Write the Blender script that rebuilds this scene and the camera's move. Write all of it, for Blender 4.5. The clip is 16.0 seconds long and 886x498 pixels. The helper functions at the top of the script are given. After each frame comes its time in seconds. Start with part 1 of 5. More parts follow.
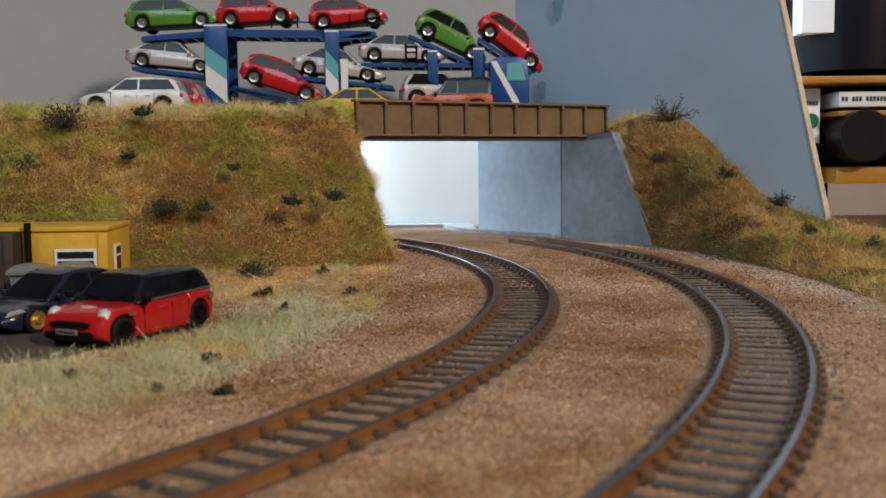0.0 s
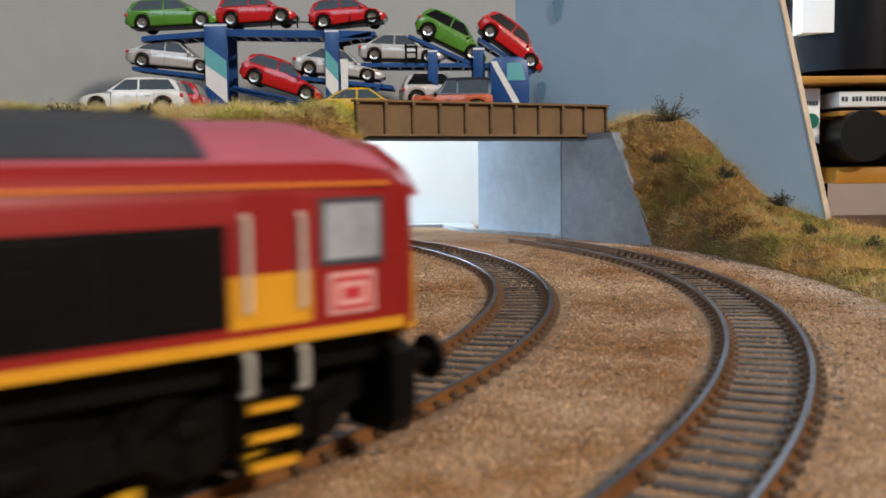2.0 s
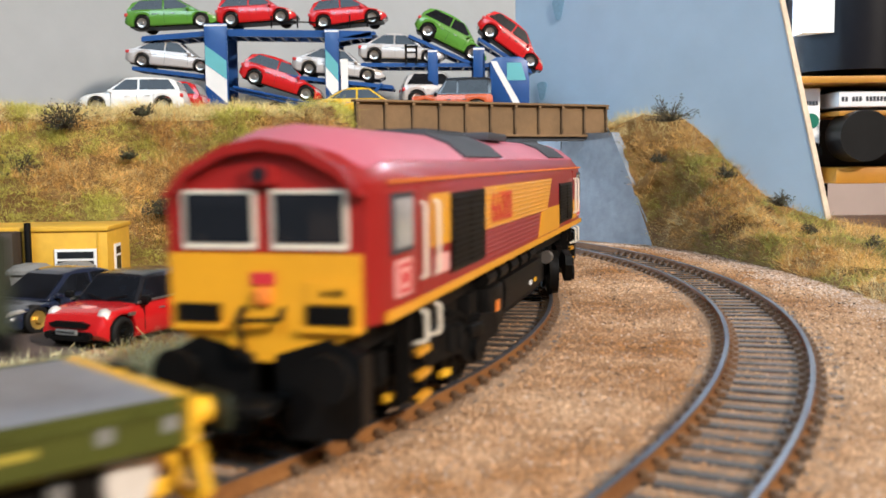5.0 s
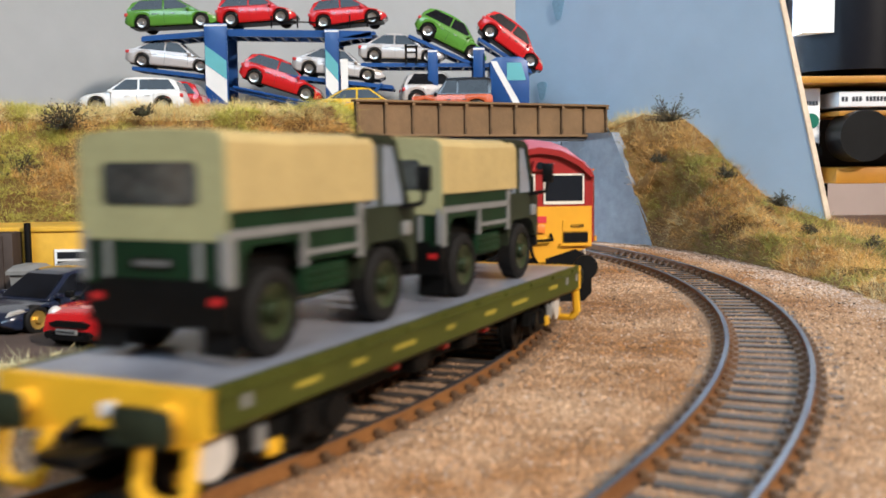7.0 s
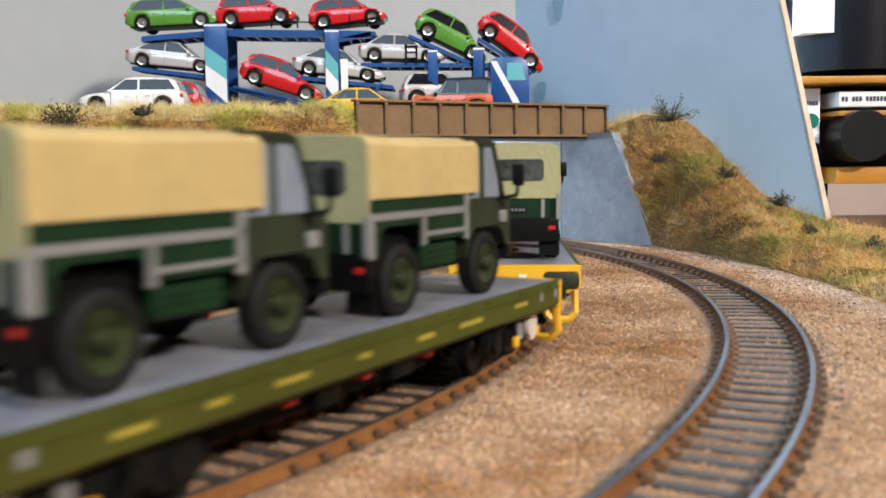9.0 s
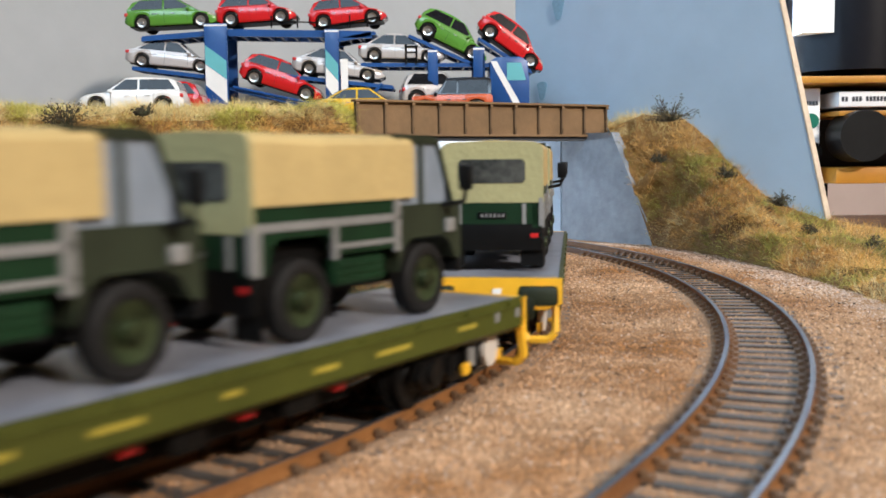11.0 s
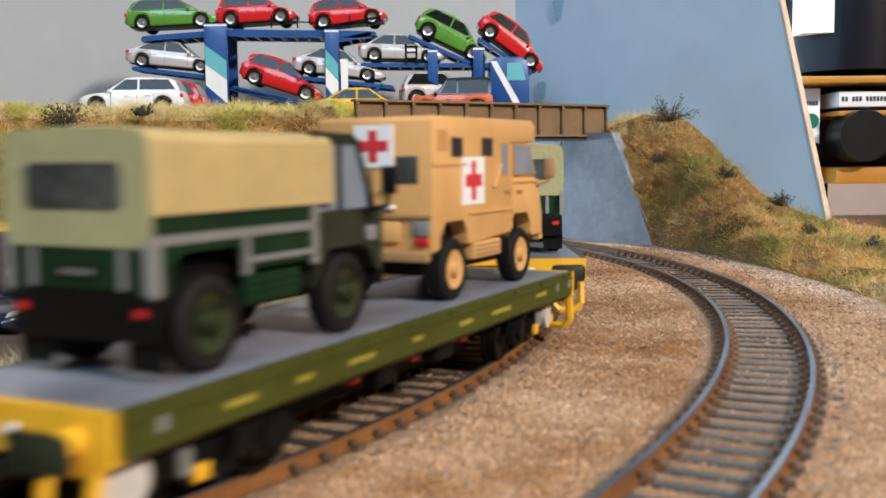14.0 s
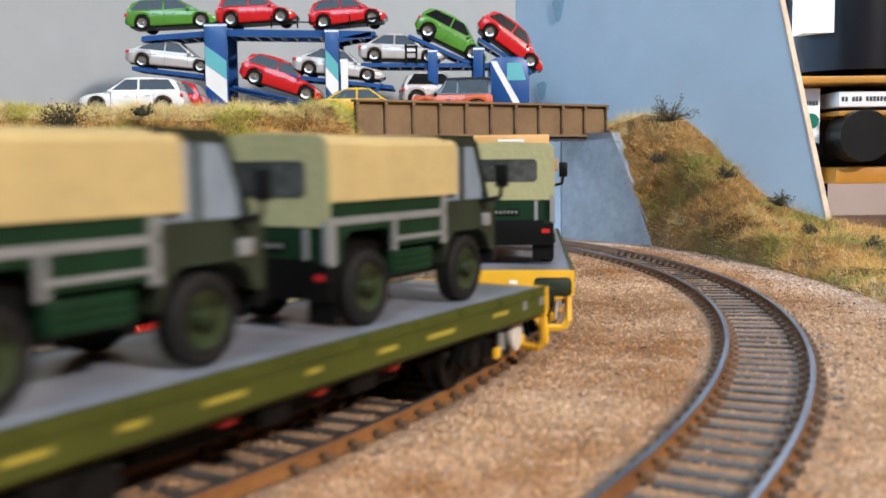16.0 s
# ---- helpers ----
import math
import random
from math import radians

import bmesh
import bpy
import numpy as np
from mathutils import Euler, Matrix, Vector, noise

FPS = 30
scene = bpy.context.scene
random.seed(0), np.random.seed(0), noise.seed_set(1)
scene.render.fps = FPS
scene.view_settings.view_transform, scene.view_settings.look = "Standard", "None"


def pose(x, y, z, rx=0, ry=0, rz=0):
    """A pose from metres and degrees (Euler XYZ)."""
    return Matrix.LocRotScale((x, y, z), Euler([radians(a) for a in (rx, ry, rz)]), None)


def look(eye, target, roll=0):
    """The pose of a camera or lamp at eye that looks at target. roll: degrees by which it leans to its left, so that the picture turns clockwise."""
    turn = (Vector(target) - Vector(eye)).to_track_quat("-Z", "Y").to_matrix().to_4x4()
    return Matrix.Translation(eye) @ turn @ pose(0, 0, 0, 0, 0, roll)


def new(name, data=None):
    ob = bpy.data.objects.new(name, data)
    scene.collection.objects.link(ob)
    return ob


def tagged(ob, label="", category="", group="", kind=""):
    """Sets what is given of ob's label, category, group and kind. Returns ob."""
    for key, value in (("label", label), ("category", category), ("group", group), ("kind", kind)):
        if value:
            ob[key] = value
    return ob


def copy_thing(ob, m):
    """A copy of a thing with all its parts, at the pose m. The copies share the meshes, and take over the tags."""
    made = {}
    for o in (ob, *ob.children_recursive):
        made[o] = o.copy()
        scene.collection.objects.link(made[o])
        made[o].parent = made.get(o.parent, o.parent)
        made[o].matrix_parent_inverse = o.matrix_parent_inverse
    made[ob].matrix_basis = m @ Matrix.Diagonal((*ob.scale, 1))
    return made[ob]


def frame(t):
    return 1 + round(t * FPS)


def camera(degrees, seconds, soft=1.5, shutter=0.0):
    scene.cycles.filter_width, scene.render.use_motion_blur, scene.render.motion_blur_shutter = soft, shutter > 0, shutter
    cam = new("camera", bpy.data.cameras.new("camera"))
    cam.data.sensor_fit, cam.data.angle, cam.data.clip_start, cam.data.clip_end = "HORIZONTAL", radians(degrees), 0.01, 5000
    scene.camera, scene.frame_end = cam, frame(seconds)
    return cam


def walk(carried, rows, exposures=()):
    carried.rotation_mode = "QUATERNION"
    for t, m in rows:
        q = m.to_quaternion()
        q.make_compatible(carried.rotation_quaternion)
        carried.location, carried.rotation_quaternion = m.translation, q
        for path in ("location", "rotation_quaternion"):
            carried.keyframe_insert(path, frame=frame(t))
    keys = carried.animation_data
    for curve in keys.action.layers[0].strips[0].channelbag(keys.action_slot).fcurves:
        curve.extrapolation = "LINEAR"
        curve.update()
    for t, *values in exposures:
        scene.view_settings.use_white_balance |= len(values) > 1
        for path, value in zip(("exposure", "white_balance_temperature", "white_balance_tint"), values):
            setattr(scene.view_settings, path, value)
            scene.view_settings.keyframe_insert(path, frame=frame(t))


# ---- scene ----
cam = camera(48.27, 16.0, soft=1.5, shutter=0.9)
EYE = (0.0, 0.0, 0.0468)
AIM = look(EYE, (0.0, 1.0, 0.0468 - math.tan(radians(5.058))), -0.645)
walk(cam, [(0.0, AIM), (16.0, AIM)],
     exposures=[(0.0, -0.26, 6380, 10), (1.3, -0.26, 6380, 10), (2.0, 0.02, 6360, 10), (2.8, 0.66, 6280, 10), (3.5, 0.95, 6200, 10),
                (4.2, 0.95, 6200, 10), (6.3, 0.8, 6020, 10), (9.2, 0.82, 6020, 10), (11.3, 0.74, 6000, 10), (14.3, 0.68, 5920, 10), (16.0, 0.82, 5780, 10)])
cam.data.dof.use_dof = True
cam.data.dof.focus_distance = 0.40
cam.data.dof.aperture_fstop = 30.0

# ---- light ----
world = bpy.data.worlds.new("room_air")
world.use_nodes = True
world.node_tree.nodes["Background"].inputs[0].default_value = (0.9, 0.85, 0.8, 1)
world.node_tree.nodes["Background"].inputs[1].default_value = 0.02
scene.world = world


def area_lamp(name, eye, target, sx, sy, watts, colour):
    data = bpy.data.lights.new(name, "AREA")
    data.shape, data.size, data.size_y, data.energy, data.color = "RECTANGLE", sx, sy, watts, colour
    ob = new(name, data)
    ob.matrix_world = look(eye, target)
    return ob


# a warm lamp beside the railway, and a cool window behind as a panel hung inside the room
area_lamp("room_lamp", (1.45, -1.35, 1.34), (-0.05, 0.50, 0.06), 0.20, 0.20, 48.0, (1.0, 0.865, 0.73))
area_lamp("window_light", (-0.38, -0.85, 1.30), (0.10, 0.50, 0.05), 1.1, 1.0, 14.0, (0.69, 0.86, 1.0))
# small unseen fills, added to brighten the panel and wall beyond the bridge
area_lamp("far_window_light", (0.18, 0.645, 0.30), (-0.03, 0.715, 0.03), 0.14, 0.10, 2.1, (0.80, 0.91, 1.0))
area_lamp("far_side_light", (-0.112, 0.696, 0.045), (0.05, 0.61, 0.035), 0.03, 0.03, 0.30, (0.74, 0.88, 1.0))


# ---- materials ----
def mat(name, colour, rough=0.5, metal=0.0, vary=0.12, size=40.0, bump=0.0, bsize=400.0, colour2=None, rim=0.0, coat=0.0,
        rand=0.0, mid=0.5, wide=0.2, spec=0.5):
    """A surface whose colour wanders at two scales, with fine relief. size and bsize: noise per metre."""
    m = bpy.data.materials.new(name)
    m.use_nodes = True
    nt = m.node_tree
    N, L = nt.nodes, nt.links
    b = N["Principled BSDF"]
    b.inputs["Roughness"].default_value, b.inputs["Metallic"].default_value = rough, metal
    b.inputs["Specular IOR Level"].default_value = spec
    if coat:
        b.inputs["Coat Weight"].default_value, b.inputs["Coat Roughness"].default_value = coat, 0.06
    tc = N.new("ShaderNodeTexCoord")
    n1, n2 = N.new("ShaderNodeTexNoise"), N.new("ShaderNodeTexNoise")
    n1.inputs["Scale"].default_value, n2.inputs["Scale"].default_value = size, size * 9
    n1.inputs["Detail"].default_value = n2.inputs["Detail"].default_value = 4
    L.new(tc.outputs["Object"], n1.inputs["Vector"]), L.new(tc.outputs["Object"], n2.inputs["Vector"])
    add = N.new("ShaderNodeMath")
    add.operation = "MULTIPLY_ADD"
    add.inputs[1].default_value = 0.35
    L.new(n2.outputs["Fac"], add.inputs[0]), L.new(n1.outputs["Fac"], add.inputs[2])
    ramp = N.new("ShaderNodeValToRGB")
    e = ramp.color_ramp.elements
    c = Vector(colour[:3])
    c2 = Vector(colour2[:3]) if colour2 else c * (1 - 2 * vary)
    e[0].position, e[1].position = mid + 0.17 - wide, mid + 0.17 + wide
    e[0].color, e[1].color = (*c2, 1), (*(c if colour2 else c * (1 + 0.4 * vary)), 1)
    L.new(add.outputs[0], ramp.inputs[0])
    out = ramp.outputs[0]
    if rand:
        oi, ge = N.new("ShaderNodeObjectInfo"), N.new("ShaderNodeNewGeometry")
        s = N.new("ShaderNodeMath")
        s.operation = "ADD"
        L.new(oi.outputs["Random"], s.inputs[0]), L.new(ge.outputs["Random Per Island"], s.inputs[1])
        mr = N.new("ShaderNodeMapRange")
        mr.inputs[2].default_value = 2.0
        mr.inputs[3].default_value, mr.inputs[4].default_value = 1 - rand, 1 + rand
        L.new(s.outputs[0], mr.inputs[0])
        hsv = N.new("ShaderNodeHueSaturation")
        L.new(mr.outputs[0], hsv.inputs["Value"]), L.new(out, hsv.inputs["Color"])
        out = hsv.outputs[0]
    L.new(out, b.inputs["Base Color"])
    if bump:
        n3, bp = N.new("ShaderNodeTexNoise"), N.new("ShaderNodeBump")
        n3.inputs["Scale"].default_value, n3.inputs["Detail"].default_value = bsize, 5
        bp.inputs["Strength"].default_value, bp.inputs["Distance"].default_value = bump, 0.001
        L.new(tc.outputs["Object"], n3.inputs["Vector"]), L.new(n3.outputs["Fac"], bp.inputs["Height"])
        L.new(bp.outputs[0], b.inputs["Normal"])
    return m


def glassy(name, colour, rough=0.05):
    m = bpy.data.materials.new(name)
    m.use_nodes = True
    b = m.node_tree.nodes["Principled BSDF"]
    b.inputs["Base Color"].default_value = (*colour, 1)
    b.inputs["Roughness"].default_value = rough
    b.inputs["Transmission Weight"].default_value = 0.85
    b.inputs["IOR"].default_value = 1.2
    return m


BALLAST = mat("ballast", (0.40, 0.245, 0.13), 0.95, 0, size=16, bump=0.9, bsize=1100, colour2=(0.20, 0.10, 0.04), wide=0.13)
TRACKBED = mat("grimy_trackbed", (0.40, 0.27, 0.17), 0.95, 0, size=40, bump=0.9, bsize=1300, colour2=(0.20, 0.115, 0.06))
# darker than the tops: shade between the sleepers is put into this colour
SLEEPER_SHADE = mat("shaded_sleeper_side", (0.05, 0.031, 0.019), 0.85, 0, size=90, vary=0.2)
STONE = mat("ballast_stone", (0.54, 0.36, 0.22), 0.9, 0, size=16, colour2=(0.33, 0.155, 0.052), rand=0.7, wide=0.14)
STONE_PALE = mat("pale_ballast_stone", (0.66, 0.53, 0.43), 0.9, 0, size=16, colour2=(0.47, 0.32, 0.22), rand=0.5, wide=0.13)
RAIL_SIDE = mat("rusty_rail", (0.27, 0.115, 0.028), 0.75, 0.1, size=60, bump=0.3, bsize=900, colour2=(0.16, 0.062, 0.016))
RAIL_TOP = mat("worn_rail_top", (0.15, 0.16, 0.18), 0.40, 0.8, size=50, colour2=(0.10, 0.105, 0.12))
SLEEPER = mat("sleeper_plastic", (0.085, 0.075, 0.068), 0.5, 0, size=90, bump=0.3, bsize=1200, colour2=(0.035, 0.03, 0.026), rand=0.3, spec=0.6)
CHAIR = mat("rail_chair", (0.10, 0.07, 0.045), 0.6, 0, size=90, colour2=(0.18, 0.085, 0.03))
EARTH = mat("bank_earth", (0.23, 0.13, 0.035), 0.95, 0, size=25, bump=0.8, bsize=500, colour2=(0.12, 0.06, 0.016))
GRASS_G = mat("static_grass_green", (0.60, 0.57, 0.12), 0.45, 0, size=22, colour2=(0.30, 0.26, 0.045), rand=0.8)
GRASS_Y = mat("static_grass_straw", (0.84, 0.54, 0.17), 0.45, 0, size=22, colour2=(0.44, 0.20, 0.036), rand=0.8)
GRASS_P = mat("static_grass_pale", (0.84, 0.70, 0.38), 0.45, 0, size=25, colour2=(0.52, 0.44, 0.16), rand=0.5)
VERGE_P = mat("static_grass_frosted", (0.78, 0.75, 0.50), 0.45, 0, size=25, colour2=(0.44, 0.46, 0.20), rand=0.5)
BUSH = mat("dark_foliage", (0.05, 0.058, 0.024), 0.85, 0, size=80, colour2=(0.06, 0.04, 0.02), rand=0.5)
BOARD_L = mat("cream_board", (0.44, 0.445, 0.435), 0.8, 0, size=6, vary=0.06, bump=0.1, bsize=200)
BOARD_R = mat("sky_blue_board", (0.52, 0.70, 0.88), 0.75, 0, size=5, vary=0.08, bump=0.15, bsize=160)
BOARD_EDGE = mat("raw_board_edge", (0.74, 0.62, 0.48), 0.9, 0, size=60, vary=0.15, bump=0.4, bsize=500)
CONCRETE = mat("painted_card_abutment", (0.33, 0.37, 0.42), 0.85, 0, size=20, vary=0.22, bump=0.4, bsize=300)
GIRDER = mat("brown_girder", (0.23, 0.135, 0.06), 0.75, 0, size=30, bump=0.2, bsize=500, colour2=(0.15, 0.09, 0.04))
GIRDER_D = mat("dark_girder_rib", (0.14, 0.085, 0.04), 0.75, 0, size=40, vary=0.2)
CEILPAINT = mat("ceiling_paint", (0.40, 0.39, 0.37), 0.9, 0, size=3, vary=0.04)
WHITE = mat("white_wall", (0.82, 0.82, 0.80), 0.8, 0, size=4, vary=0.04)
ROOMWALL = mat("room_plaster", (0.24, 0.22, 0.20), 0.9, 0, size=3, vary=0.05)
PINKWALL = mat("far_wall", (0.72, 0.56, 0.48), 0.9, 0, size=3, vary=0.05)
CARPET = mat("room_floor", (0.25, 0.2, 0.16), 0.95, 0, size=20, vary=0.2)
ROAD = mat("road_grey", (0.16, 0.15, 0.14), 0.9, 0, size=40, vary=0.2, bump=0.3)
YARD = mat("yard_tarmac", (0.10, 0.065, 0.05), 0.9, 0, size=30, vary=0.25, bump=0.4, bsize=800)
RED = mat("loco_red", (0.31, 0.013, 0.011), 0.38, 0, size=30, vary=0.06, coat=0.2)
ROOF_SHEEN = mat("loco_roof_sheen", (0.52, 0.13, 0.18), 0.5, 0, size=25, vary=0.08)
YELLOW = mat("loco_yellow", (0.78, 0.36, 0.015), 0.4, 0, size=30, vary=0.06, coat=0.2)
ORANGE = mat("orange_line", (0.80, 0.22, 0.03), 0.45, 0, size=30, vary=0.05)
BLACK = mat("black_plastic", (0.005, 0.005, 0.005), 0.45, 0, size=40, vary=0.25, spec=0.18)
FRAME_D = mat("weathered_underframe", (0.006, 0.0055, 0.005), 0.5, 0, size=50, vary=0.3, bump=0.2, bsize=600, spec=0.14)
GREYROOF = mat("roof_grille", (0.05, 0.055, 0.065), 0.75, 0.0, size=40, vary=0.15)
SILVER = mat("bare_metal", (0.55, 0.53, 0.50), 0.3, 0.9, size=50, vary=0.15)
CREAM_RAIL = mat("cream_handrail", (0.75, 0.68, 0.55), 0.5, 0, size=50, vary=0.06)
PINKLOGO = mat("pale_pink_panel", (0.80, 0.42, 0.38), 0.5, 0, size=30, vary=0.04)
PAPER = mat("white_print", (0.82, 0.82, 0.80), 0.5, 0, size=30, vary=0.03)
GLASS = glassy("clear_window", (0.80, 0.86, 0.90))
# light glimpsed through the clear window is put into the mottled colour
GLIMPSEGLASS = mat("clear_plastic_glimpses", (0.085, 0.088, 0.08), 0.1, 0, size=60, colour2=(0.012, 0.014, 0.014), wide=0.12)
DARKGLASS = mat("smoked_glass", (0.014, 0.016, 0.02), 0.06, 0, size=20, vary=0.1, spec=0.4)
OLIVE = mat("olive_wagon", (0.062, 0.068, 0.010), 0.5, 0, size=40, vary=0.15, spec=0.25)
DECK = mat("grey_deck", (0.25, 0.26, 0.30), 0.38, 0, size=60, vary=0.2, spec=0.6)
WYELLOW = mat("wagon_yellow", (0.80, 0.44, 0.02), 0.45, 0, size=40, vary=0.08)
WHITEMETAL = mat("white_wheel_disc", (0.72, 0.68, 0.62), 0.4, 0.2, size=40, vary=0.12)
LAMPRED = mat("red_plastic", (0.55, 0.02, 0.02), 0.3, 0, size=40, vary=0.05)
DGREEN = mat("deep_green", (0.008, 0.032, 0.012), 0.45, 0, size=50, vary=0.2, spec=0.25)
OGREEN = mat("army_green_cab", (0.026, 0.033, 0.018), 0.5, 0, size=50, vary=0.2, spec=0.25)
CANVAS = mat("sand_canvas", (0.50, 0.37, 0.15), 0.8, 0, size=60, vary=0.08, bump=0.25, bsize=700)
# greyer than the sides: the cool light on rear faces is put in
CANVAS_B = mat("cool_lit_canvas_back", (0.36, 0.34, 0.165), 0.8, 0, size=60, vary=0.08, bump=0.25, bsize=700)
CARGLASS = mat("car_glass", (0.012, 0.014, 0.019), 0.12, 0, size=30, vary=0.4, spec=0.25)
ALU = mat("grey_strake", (0.28, 0.28, 0.27), 0.5, 0.3, size=60, vary=0.1)
TYRE = mat("tyre_rubber", (0.012, 0.011, 0.010), 0.7, 0, size=80, vary=0.2, spec=0.2)
TAN = mat("desert_tan", (0.66, 0.37, 0.13), 0.55, 0, size=40, vary=0.07)
TAN_D = mat("desert_tan_shutter", (0.40, 0.24, 0.10), 0.6, 0, size=40, vary=0.1)
CROSSRED = mat("cross_red", (0.60, 0.03, 0.04), 0.5, 0, size=40, vary=0.04)
BLUE = mat("transporter_blue", (0.012, 0.075, 0.27), 0.4, 0, size=40, vary=0.1, coat=0.2)
TURQ = mat("turquoise_band", (0.14, 0.46, 0.50), 0.45, 0, size=40, vary=0.05)
PWHITE = mat("car_white", (0.80, 0.80, 0.78), 0.25, 0, size=30, vary=0.03, coat=0.5)
PRED = mat("car_red", (0.56, 0.012, 0.014), 0.25, 0, size=30, vary=0.05, coat=0.6)
PGREEN = mat("car_green", (0.10, 0.28, 0.035), 0.25, 0, size=30, vary=0.05, coat=0.6)
PSILVER = mat("car_silver", (0.58, 0.55, 0.53), 0.3, 0.25, size=30, vary=0.05, coat=0.5)
PYELLOW = mat("car_yellow", (0.82, 0.50, 0.01), 0.3, 0, size=30, vary=0.05, coat=0.5)
PORANGE = mat("car_orange", (0.60, 0.11, 0.03), 0.35, 0, size=30, vary=0.05, coat=0.4)
PNAVY = mat("car_navy", (0.012, 0.018, 0.040), 0.2, 0, size=30, vary=0.05, coat=0.7)
PBLACK = mat("car_black", (0.010, 0.010, 0.013), 0.25, 0, size=30, vary=0.05, coat=0.5)
HUTY = mat("hut_yellow", (0.72, 0.41, 0.03), 0.6, 0, size=40, vary=0.12, bump=0.1)
BROWN = mat("dark_brown", (0.05, 0.033, 0.025), 0.7, 0, size=40, vary=0.2)
GREYCARD = mat("grey_plastic", (0.24, 0.235, 0.22), 0.6, 0, size=40, vary=0.15)
GOLD = mat("gold_wheel", (0.75, 0.50, 0.12), 0.3, 0.7, size=50, vary=0.1)
SHELF_O = mat("orange_shelf", (0.45, 0.19, 0.012), 0.5, 0, size=20, vary=0.12)
WOOD = mat("dark_wood", (0.16, 0.075, 0.035), 0.6, 0, size=15, vary=0.3)
GREENKNOB = mat("green_button", (0.01, 0.14, 0.09), 0.3, 0, size=30, vary=0.1)


# ---- shape helpers: all lengths in millimetres ----
def box(bm, x0, x1, y0, y1, z0, z1, bev=0.0):
    vs = [bm.verts.new((x, y, z)) for x in (x0, x1) for y in (y0, y1) for z in (z0, z1)]
    fs = [bm.faces.new([vs[i] for i in f]) for f in
          ((0, 1, 3, 2), (4, 6, 7, 5), (0, 4, 5, 1), (2, 3, 7, 6), (0, 2, 6, 4), (1, 5, 7, 3))]
    if bev:
        es = {e for f in fs for e in f.edges}
        bmesh.ops.bevel(bm, geom=list(es), offset=bev, segments=2, affect="EDGES", profile=0.5)
    return bm


def prism(bm, pts, a0, a1, axis="y", bev=0.0):
    """A polygon pushed along an axis: pts are (x, z) for y, (y, z) for x, (x, y) for z."""
    def at(p, a):
        return {"y": (p[0], a, p[1]), "x": (a, p[0], p[1]), "z": (p[0], p[1], a)}[axis]
    A, B = [bm.verts.new(at(p, a0)) for p in pts], [bm.verts.new(at(p, a1)) for p in pts]
    n = len(pts)
    fs = [bm.faces.new(A), bm.faces.new(B[::-1])]
    fs += [bm.faces.new((A[i], B[i], B[(i + 1) % n], A[(i + 1) % n])) for i in range(n)]
    bmesh.ops.recalc_face_normals(bm, faces=fs)
    if bev:
        bmesh.ops.bevel(bm, geom=list({e for f in fs for e in f.edges}), offset=bev, segments=2, affect="EDGES", profile=0.5)
    return bm


def loft(bm, rings):
    """Skin over rings of equal count, capped at both ends."""
    R = [[bm.verts.new(p) for p in r] for r in rings]
    n = len(R[0])
    fs = [bm.faces.new(R[0]), bm.faces.new(R[-1][::-1])]
    for a, b in zip(R, R[1:]):
        fs += [bm.faces.new((a[i], b[i], b[(i + 1) % n], a[(i + 1) % n])) for i in range(n)]
    bmesh.ops.recalc_face_normals(bm, faces=fs)
    return bm


def tube(bm, c, axis, r, h, seg=16, r2=None):
    """A round bar centred on c along axis x, y or z."""
    r2 = r if r2 is None else r2
    i = "xyz".index(axis)
    def ring(rad, off):
        out = []
        for k in range(seg):
            a = 2 * math.pi * k / seg
            p = [0, 0, 0]
            p[i] = c[i] + off
            p[(i + 1) % 3] = c[(i + 1) % 3] + rad * math.cos(a)
            p[(i + 2) % 3] = c[(i + 2) % 3] + rad * math.sin(a)
            out.append(tuple(p))
        return out
    return loft(bm, [ring(r, -h / 2), ring(r2, h / 2)])


def rod(bm, p, q, r, seg=6):
    p, q = Vector(p), Vector(q)
    d = (q - p).normalized()
    u = d.orthogonal().normalized()
    v = d.cross(u)
    ring = lambda o: [o + r * (math.cos(2 * math.pi * k / seg) * u + math.sin(2 * math.pi * k / seg) * v) for k in range(seg)]
    return loft(bm, [ring(p), ring(q)])


def B():
    return bmesh.new()


def finish(bm, name, material, smooth=True):
    bmesh.ops.scale(bm, vec=(0.001,) * 3, verts=bm.verts)
    me = bpy.data.meshes.new(name)
    bm.to_mesh(me)
    bm.free()
    me.materials.append(material)
    if smooth:
        me.shade_smooth()
        me.set_sharp_from_angle(angle=radians(32))
    return me


def part(name, bm, material, parent=None, label=""):
    """One mesh object under a thing or a part."""
    ob = new(name, finish(bm, name, material))
    if parent is not None:
        ob.parent = parent
    return tagged(ob, label) if label else ob


def raw(name, verts, faces, material, parent=None, smooth=False):
    me = bpy.data.meshes.new(name)
    me.from_pydata([tuple(0.001 * c for c in v) for v in verts], [], faces)
    me.materials.append(material)
    if smooth:
        me.shade_smooth()
    ob = new(name, me)
    if parent is not None:
        ob.parent = parent
    return ob


def mm(x, y, z, rx=0, ry=0, rz=0):
    return pose(x * 0.001, y * 0.001, z * 0.001, rx, ry, rz)


def thing(name, label, category, group="", m=None, kind=""):
    ob = new(name)
    ob.empty_display_size = 0.01
    if m is not None:
        ob.matrix_basis = m
    return tagged(ob, label, category, group, kind)


# ---- the plan, in millimetres ----
RAIL_Z = 4.5
C1, R1 = Vector((-351.5, 344.0)), 378.1
C2, R2 = Vector((-345.3, 348.2)), 437.4


def on_track(C, R, a, off=0.0):
    return C.x + (R + off) * math.cos(a), C.y + (R + off) * math.sin(a)


